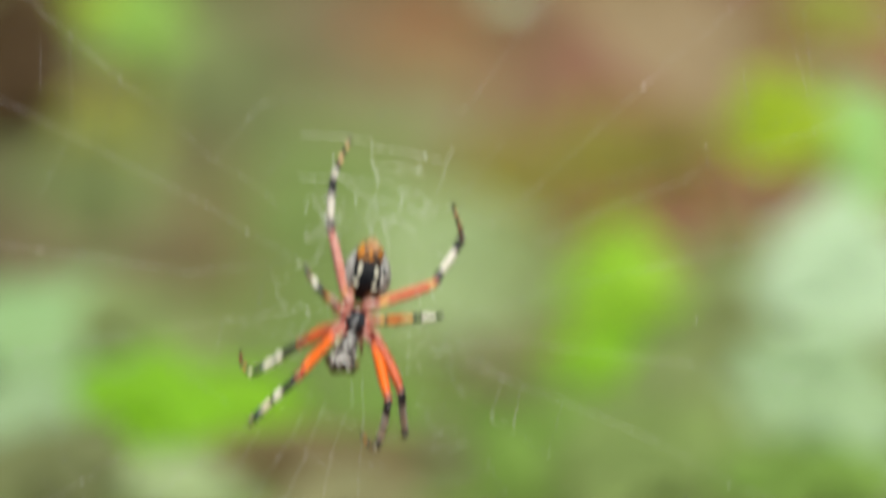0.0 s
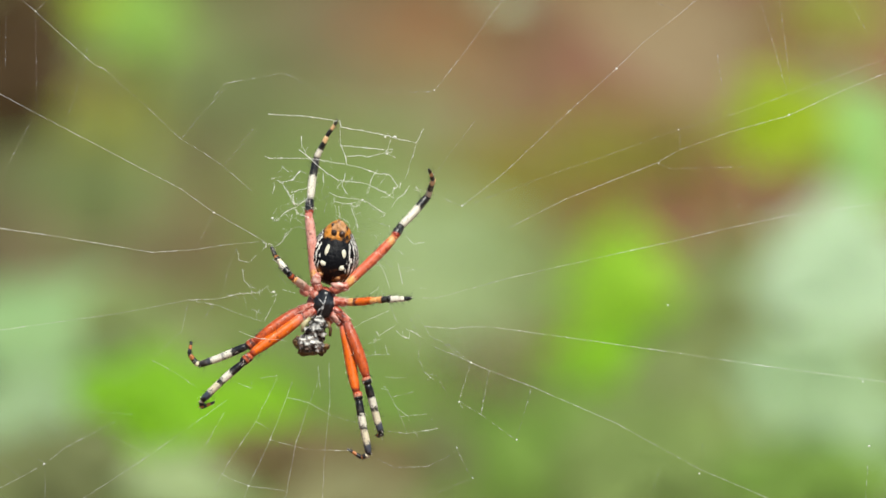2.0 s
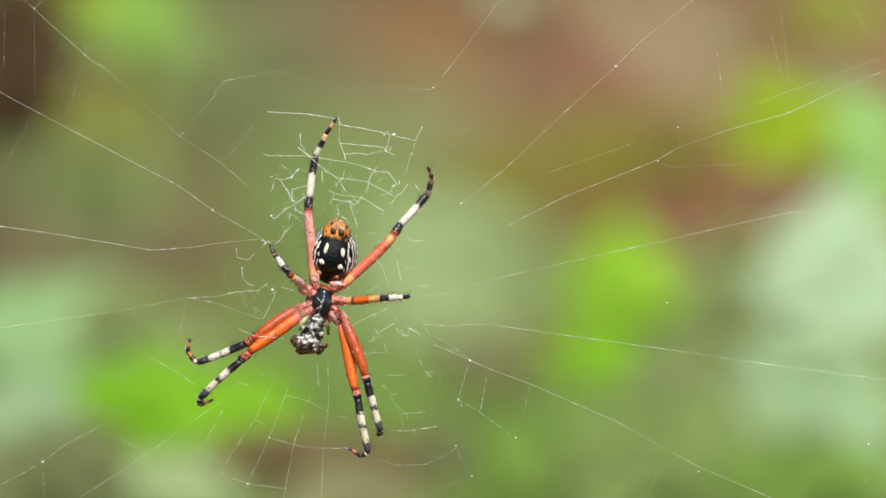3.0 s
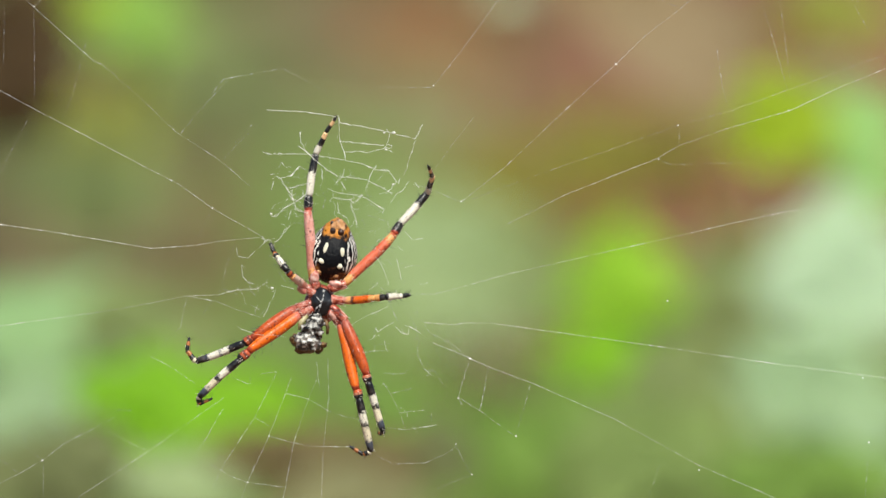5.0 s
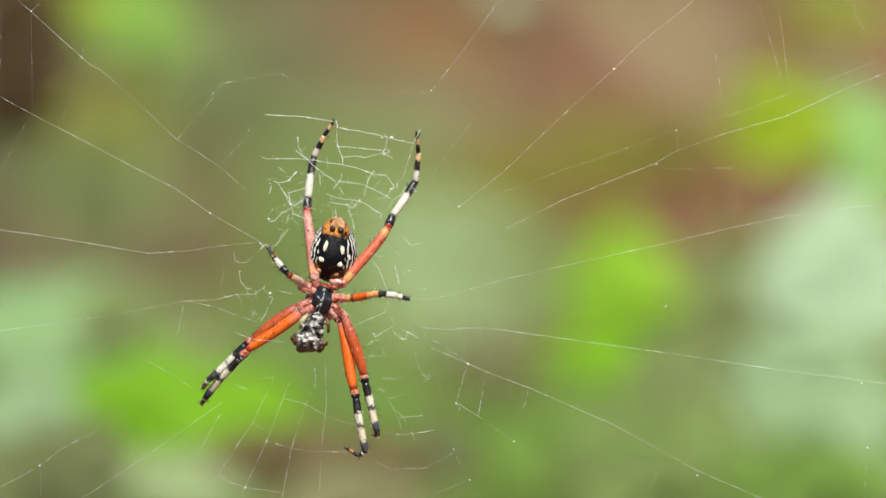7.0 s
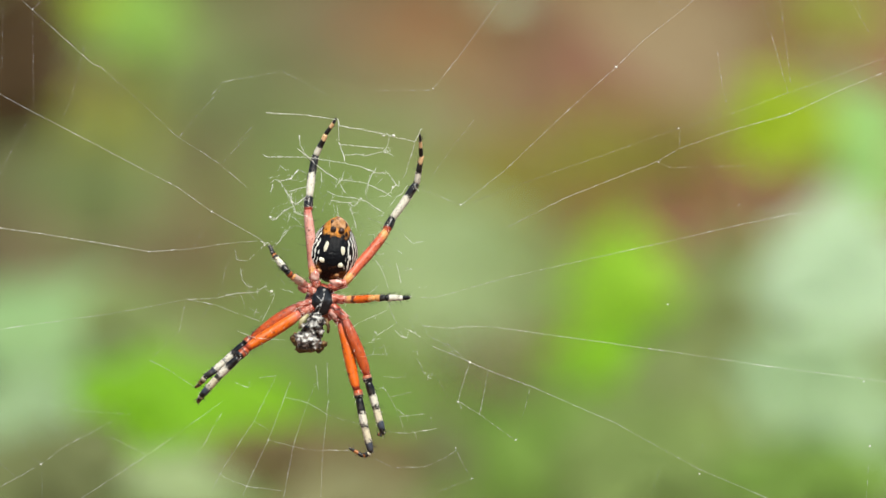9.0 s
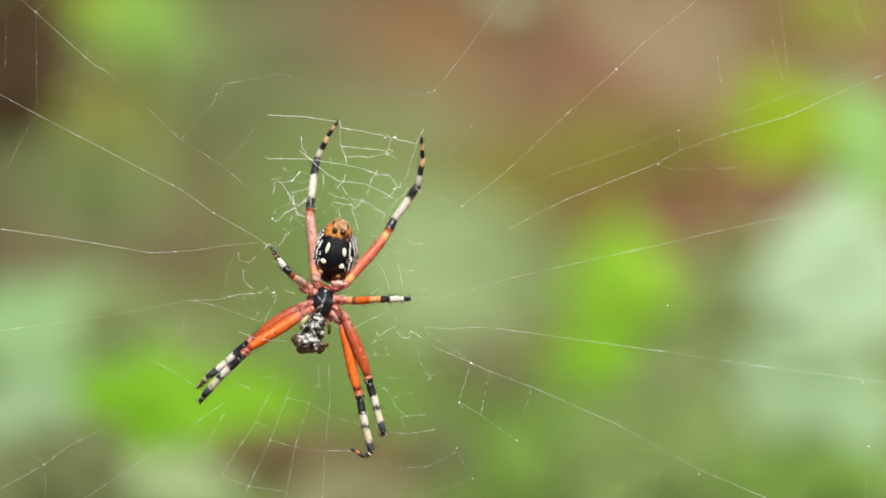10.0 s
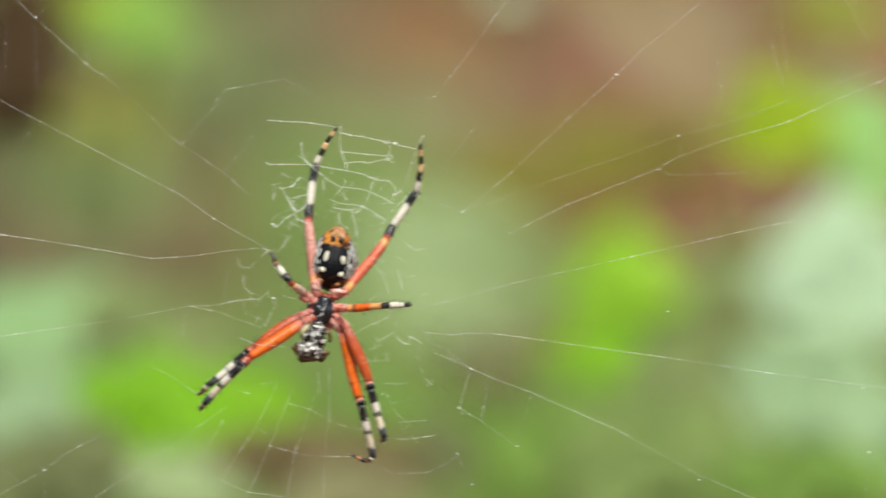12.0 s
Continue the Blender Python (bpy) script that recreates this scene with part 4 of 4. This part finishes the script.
    for px, py, r in ((589, 394, 0.46), (611, 400, 0.46), (590, 408, 0.62), (604, 411, 0.66)):
        bm = bmesh.new()
        c = on_skin(px, py, 0.55 if r < 0.5 else 0.35)
        lump(bm, c, (r * 1.1 * MM, r * MM, r * 1.1 * MM), py, 0.15)
        part("spinneret", bm, DARK_TIP, abdomen, "dark brown spinneret")
    bm = bmesh.new()
    lump(bm, on_skin(599, 401, -0.3), (1.6 * MM, 0.9 * MM, 1.8 * MM), 4, 0.3)
    part("spinneret_mound", bm, SPINNERET, abdomen, "amber mound")
    for px, py in ((566, 480), (594, 488)):
        bm = bmesh.new()
        lump(bm, on_skin(px, py, -0.5), (0.7 * MM, 0.7 * MM, 0.7 * MM), px, 0.25)
        part("lung_cover", bm, SPINNERET, abdomen, "amber book-lung cover")

    # pinkish swellings where the legs join, highlights and shadow mottled into their colour
    for px, py, deep, a, b, turn_deg in ((557, 491, 0.1, 1.0, 1.4, 15), (595, 503, 0.0, 1.5, 0.8, 10), (535, 513, 0.5, 1.2, 0.75, 40), (588, 558, 0.1, 0.7, 1.3, -20)):
        bm = bmesh.new()
        lump(bm, s(px, py, deep), (a * MM, 0.7 * MM, b * MM), px, 0.3, 1.3, Matrix.Rotation(radians(turn_deg), 3, "Y"))
        part("hip", bm, HIP_PALE, spider, "pinkish hip with painted white highlights and dark red shadow")

    # jaws and feelers
    for dx, dy in ((-5, 0), (5, 3)):
        bm = bmesh.new()
        tube(bm, [s(560 + dx, 556 + dy, 0.5), s(556 + dx, 566 + dy, 0.2), s(552 + dx, 578 + dy, 0.6)], [0.7 * MM, 0.95 * MM, 0.5 * MM], 10)
        part("jaw", bm, STERNUM, spider)
    for pts in (((544, 558), (533, 570), (529, 584)), ((575, 566), (580, 580), (579, 592))):
        bm = bmesh.new()
        tube(bm, [s(x, y, 0.0) for x, y in pts], [0.45 * MM, (0.75 if pts[0][0] < 560 else 0.4) * MM, 0.3 * MM], 10)
        part("feeler", bm, PALP if pts[0][0] < 560 else PREY_BROWN, spider, "pale yellowish feeler" if pts[0][0] < 560 else "brownish feeler")
    return legs


LEGS = build_spider()

# ---- the prey in its jaws ----
prey = empty("prey_bundle", spider.matrix_basis.copy())
tagged(prey, "crumpled black insect wrapped in grey-white silk", "insect prey")


def build_prey():
    bm = bmesh.new()
    for px, py, y, a, b, c in ((557, 570, -0.4, 1.9, 1.5, 1.7), (552, 585, -0.7, 2.2, 1.8, 2.3), (540, 601, -0.5, 2.6, 1.9, 2.0), (552, 606, -0.3, 1.8, 1.6, 1.9)):
        lump(bm, s(px, py, y), (a * MM, b * MM, c * MM), px, 0.5, 2.6, level=4)
    part("wrapped_body", bm, PREY, prey, "grey silk over black body")
    for px, py, y, a, b, c in ((570, 611, 0.2, 1.0, 0.7, 0.7), (521, 601, 0.2, 1.0, 0.8, 1.1), (563, 618, 0.3, 1.0, 0.6, 0.9), (540, 618, 0.0, 2.3, 1.1, 1.0), (529, 608, -0.4, 1.3, 0.9, 0.8)):
        bm = bmesh.new()
        lump(bm, s(px, py, y), (a * MM, b * MM, c * MM), px, 0.8, 2.4)
        part("shell_piece", bm, PREY_BROWN, prey, "dark brown shell fragment")


build_prey()


# ---- what moves ----
def placed(home, t_x, t_y, scale, roll, deep=0.0):
    """Pose for a drift of (t_x, t_y) on the plan, a change of size by scale (from its distance), and a roll in degrees."""
    p = shifted(home, t_x, t_y, scale, roll)
    back = DIST * (1 / scale - 1) + deep
    k = STEP * (DIST + back) / DIST
    return Matrix.Translation(((p.x - 784) * k, back, HIGH + (441 - p.y) * k)) @ pose(0, 0, 0, 0, roll, 0)


# seconds, drift of the web, of the body, size, roll of the web, roll of the body
SWAY = (
    (0.0, 60, 38, 60, 36, 0.985, -0.5, 0), (0.03, 50, 62, 50, 59, 0.986, -0.3, -1), (0.1, -36, 44, -32, 23, 0.988, 0.5, -4), (0.2, 4, 10, 7, -2, 0.986, 0.2, -2),
    (0.3, 18, 4, 20, -4, 0.988, 0.2, -2), (0.4, -26, 10, -28, 0, 0.99, 0, -1.4), (0.5, -2, 17, 1, 5, 0.9885, -0.2, -1.4),
    (0.6, -6, 14, -4, 4, 0.9895, 0, -1.4), (0.8, 3, 8, 6, 0, 0.992, 0.1, -1.4), (1.0, 7, 7, 11, -1, 0.992, 0.2, -1.4), (1.5, 0, 4, 2, -2, 0.998, 0, -1.7),
    (2.0, 2, 7, 4, 3, 0.998, 0, -1.2), (2.5, 5, 4, 7, 0, 0.9995, 0, -0.9), (3.0, 0, 3, 1, 1, 0.999, 0, -0.5), (4.0, 1, 2, 1, 0, 0.9995, 0, -0.4),
    (5.0, 0, 0, 0, 0, 1.0, 0, -0.3), (5.5, 0, 0, 0, 0, 1.0, 0, 0), (5.7, 0, 13, 2, 11, 0.996, 0, 0), (5.8, 2, 16, 4, 15, 0.993, 0, 0),
    (5.9, -12, 43, -12, 42, 0.984, -0.4, -0.3), (6.0, -18, 48, -19, 47, 0.981, -0.6, -0.6), (6.1, -6, 14, -6, 10, 0.988, 0, -0.8),
    (6.2, 6, 6, 9, 3, 0.994, 0, -1), (6.3, -4, 22, -1, 16, 0.994, 0, -1.2), (6.4, 2, 18, 5, 8, 0.995, 0, -1.5), (6.5, 2, -1, 8, -16, 0.997, 0, -1.8),
    (6.6, 10, -1, 20, -17, 0.998, 0, -1.8), (6.7, 8, 4, 16, -11, 0.999, 0, -1.6), (6.8, -2, 8, 3, -2, 1.0006, 0, -1.3), (6.9, -6, 3, -2, -9, 1.0012, 0, -1.1),
    (7.0, -4, 9, 1, -3, 1.0015, 0, -1), (7.2, -10, 11, -8, 1, 1.0018, 0, -0.7), (8.0, -3, 7, -1, -1, 1.0024, 0, -0.5), (9.0, -1, 6, 1, -2, 1.0027, 0, -0.4),
    (9.5, 0, 5, 1, -2, 1.0027, 0, -0.5), (9.7, 1, 3, 2, -4, 1.0012, 0, -0.4), (9.8, 4, -14, 7, -21, 0.994, 0, -0.2), (9.9, 0, 8, 2, 2, 1.0, 0, 0), (10.0, 2, 8, 3, 0, 0.9972, 0, 0),
    (10.5, 0, 5, 1, -2, 1.0027, 0, -0.5), (11.0, -1, 6, 0, -1, 1.0027, 0, -0.5), (11.2, -8, 9, -8, 2, 1.0024, 0, 0), (11.3, -21, 22, -19, 18, 1.0024, 0.3, 0.5),
    (11.4, -18, 14, -10, 4, 0.987, 0, 0), (11.5, 38, 2, 40, -2, 0.99, 0, -0.6), (11.6, 56, 16, 57, 12, 0.988, 0, -0.8), (11.7, 46, -22, 48, -26, 0.987, 0, -1),
    (11.8, 8, -22, 9, -28, 0.987, 0, -1.2), (11.9, -21, 14, -20, 10, 0.993, 0, -1.4), (12.0, 2, 18, 3, 14, 0.998, 0, -1.4),
)


def shifted(home, t_x, t_y, scale, roll):
    """Where a plan point goes under a drift, a change of size and a roll about the hub."""
    c, r = Vector(HUB), radians(roll)
    d = Vector(home) - c
    return c + scale * Vector((d.x * math.cos(r) - d.y * math.sin(r), d.x * math.sin(r) + d.y * math.cos(r))) + Vector((t_x, t_y))


def unshifted(seen, t_x, t_y, scale, roll):
    """The plan point that the body's drift, size and roll bring to the place seen."""
    r = radians(-roll)
    d = (Vector(seen) - Vector((t_x, t_y)) - Vector(HUB)) / scale
    return Vector(HUB) + Vector((d.x * math.cos(r) - d.y * math.sin(r), d.x * math.sin(r) + d.y * math.cos(r)))


# joints after the hip where a leg does not simply hang between body and web; None: it does
FEELING = (
    (0.0, ((770, 502), (780, 482), (820, 422), (812, 395), (800, 362))), (0.5, ((700, 437), (714, 420), (766, 366), (764, 335), (751, 317))), (1.0, ((710, 420), (722, 402), (772, 350), (774, 320), (764, 300))), (1.5, None), (6.2, None),
    (6.3, ((700, 431), (711, 412), (738, 386), (754, 345), (764, 290))),
    (6.4, ((686, 394), (693, 372), (726, 299), (736, 247), (737, 198))),
    (6.5, ((690, 385), (701, 362), (737, 298), (743, 250), (737, 207))),
    (6.6, ((716, 403), (729, 375), (769, 318), (789, 274), (798, 225))),
    (6.7, ((701, 390), (710, 363), (739, 296), (752, 247), (749, 200))),
    (6.8, ((690, 412), (701, 390), (736, 323), (742, 274), (739, 232))),
    (7.0, ((686, 403), (695, 381), (736, 321), (741, 269), (736, 232))),
    (9.0, ((684, 407), (694, 386), (739, 323), (747, 274), (743, 236))),
)
LETTING_GO = (
    (0.0, ((538, 604), (522, 616), (442, 664), (424, 648), (420, 622))), (0.5, None), (6.2, None),
    (6.3, ((446, 626), (432, 635), (365, 682), (346, 689), (310, 694))),
    (6.4, ((450, 609), (439, 617), (371, 682), (356, 693), (333, 713))),
    (6.5, ((451, 597), (440, 606), (369, 670), (358, 685), (346, 698))),
    (6.6, ((467, 593), (456, 602), (384, 670), (375, 682), (367, 691))),
    (7.0, ((444, 603), (433, 613), (359, 682), (352, 691), (349, 697))),
    (9.0, ((444, 600), (433, 610), (361, 670), (352, 680), (344, 688))),
)
DRAWING_IN = (
    (0.0, ((535, 660), (520, 674), (448, 742), (442, 750), (446, 736))), (0.5, None), (6.2, None),
    (6.4, ((450, 632), (434, 646), (366, 714), (362, 722), (358, 726))),
    (7.0, ((436, 622), (421, 636), (361, 706), (357, 714), (353, 719))),
    (9.0, ((437, 618), (422, 632), (356, 701), (352, 709), (349, 714))),
)
STANDING_A = (
    (0.0, ((688, 700), (688, 712), (668, 792), (640, 785), (605, 742))), (0.5, ((620, 700), (622, 712), (633, 803), (625, 812), (608, 806))), (1.0, ((637, 697), (641, 707), (656, 803), (645, 808), (622, 788))),
    (1.5, ((630, 690), (633, 704), (650, 802), (638, 807), (613, 792))), (2.5, ((637, 691), (639, 705), (656, 803), (644, 808), (619, 793))), (5.0, None),
    (6.2, None), (6.5, ((631, 682), (634, 692), (648, 790), (639, 797), (614, 783))), (7.0, ((628, 690), (630, 704), (646, 804), (635, 809), (610, 794))), (9.0, None), (11.2, None),
    (11.5, ((668, 690), (671, 702), (686, 797), (677, 803), (655, 795))), (12.0, ((637, 708), (640, 718), (660, 812), (648, 818), (617, 805))),
)
STANDING_B = (
    (0.0, ((708, 690), (712, 700), (718, 768), (716, 774), (708, 772))), (0.5, ((640, 674), (643, 684), (663, 770), (662, 775), (655, 772))), (1.0, ((653, 667), (656, 677), (680, 765), (678, 769), (670, 767))),
    (1.5, ((645, 664), (648, 676), (672, 762), (670, 768), (662, 766))), (2.5, ((652, 665), (655, 677), (680, 764), (678, 770), (670, 768))), (5.0, None),
    (6.2, None), (6.5, ((648, 655), (650, 664), (673, 752), (671, 757), (663, 755))), (7.0, ((644, 665), (646, 677), (669, 766), (667, 772), (659, 770))), (9.0, None), (11.2, None),
    (11.5, ((684, 668), (688, 679), (711, 763), (709, 768), (701, 766))), (12.0, ((654, 679), (656, 689), (681, 775), (679, 781), (671, 779))),
)
HOLDING = ((0.0, ((586, 412), (584, 388), (590, 312), (605, 272), (622, 240))), (0.5, None))
TOUCHING = ((6.2, None), (6.4, ((667, 527), (684, 527), (707, 530), (720, 534), (731, 537))), (6.5, ((668, 513), (684, 511), (707, 513), (720, 518), (731, 522))), (7.0, ((663, 521), (680, 520), (704, 524), (716, 528), (728, 530))), (9.0, None))


def hanging(joints, row):
    """A leg in the spider's space whose hip goes with the body and whose foot stays on the swaying web."""
    t, wx, wy, bx, by, k, rw, rb = row
    out = []
    for i, p in enumerate(joints):
        gap = unshifted(shifted(p, wx, wy, k, rw), bx, by, k, rb) - Vector(p)
        out.append(Vector(p) + gap * 0.85 * (i / 5) ** 0.7)
    return out


def leg_rows(joints, seen):
    """Joints of a leg at every time of SWAY: hanging, plus what the leg does by itself, carried smoothly between the times given."""
    row_at = {row[0]: row for row in SWAY}
    own = []
    for t, places in seen:
        row = row_at[t]
        free = hanging(joints, row)[1:]
        body = (row[3], row[4], row[5], row[7])
        own.append((t, [unshifted(p, *body) - f for p, f in zip(places, free)] if places else [Vector((0, 0)) for _ in free]))
    out = []
    for row in SWAY:
        t, pts = row[0], hanging(joints, row)
        if own:
            a = max((o for o in own if o[0] <= t + 0.001), key=lambda o: o[0], default=own[0])
            b = min((o for o in own if o[0] >= t - 0.001), key=lambda o: o[0], default=own[-1])
            u = 0 if b[0] == a[0] else (t - a[0]) / (b[0] - a[0])
            pts = pts[:1] + [p + d.lerp(e, u) for p, d, e in zip(pts[1:], a[1], b[1])]
        out.append((t, pts))
    return out


def move_leg(key, joints, hip_deep, seen=()):
    made, lengths, signs = LEGS[key]
    keys = [[] for _ in made]
    for t, pts in leg_rows(joints, seen):
        chain = reach([s(*p, hip_deep if i == 0 else 0) for i, p in enumerate(pts)], lengths, signs)
        for k, (a, b) in enumerate(zip(chain, chain[1:])):
            keys[k].append((t, along(a, b)))
    for ob, rows in zip(made, keys):
        walk(ob, rows)


def motions():
    walk(web, [(t, placed(HUB, wx, wy, k, rw)) for t, wx, wy, bx, by, k, rw, rb in SWAY])
    body = [(t, placed(HEART, bx, by, k, rb, DEEP)) for t, wx, wy, bx, by, k, rw, rb in SWAY]
    walk(spider, body)
    walk(prey, body)
    move_leg("up_left", LEG_UP_LEFT, 1.2, HOLDING)
    move_leg("up_right", LEG_UP_RIGHT, 1.2, FEELING)
    move_leg("short_left", LEG_SHORT_LEFT, 1.2)
    move_leg("short_right", LEG_SHORT_RIGHT, 1.2, TOUCHING)
    move_leg("down_left_a", LEG_DOWN_LEFT_A, 1.2, LETTING_GO)
    move_leg("down_left_b", LEG_DOWN_LEFT_B, 0.2, DRAWING_IN)
    move_leg("down_right_a", LEG_DOWN_RIGHT_A, 1.2, STANDING_A)
    move_leg("down_right_b", LEG_DOWN_RIGHT_B, 0.2, STANDING_B)


motions()
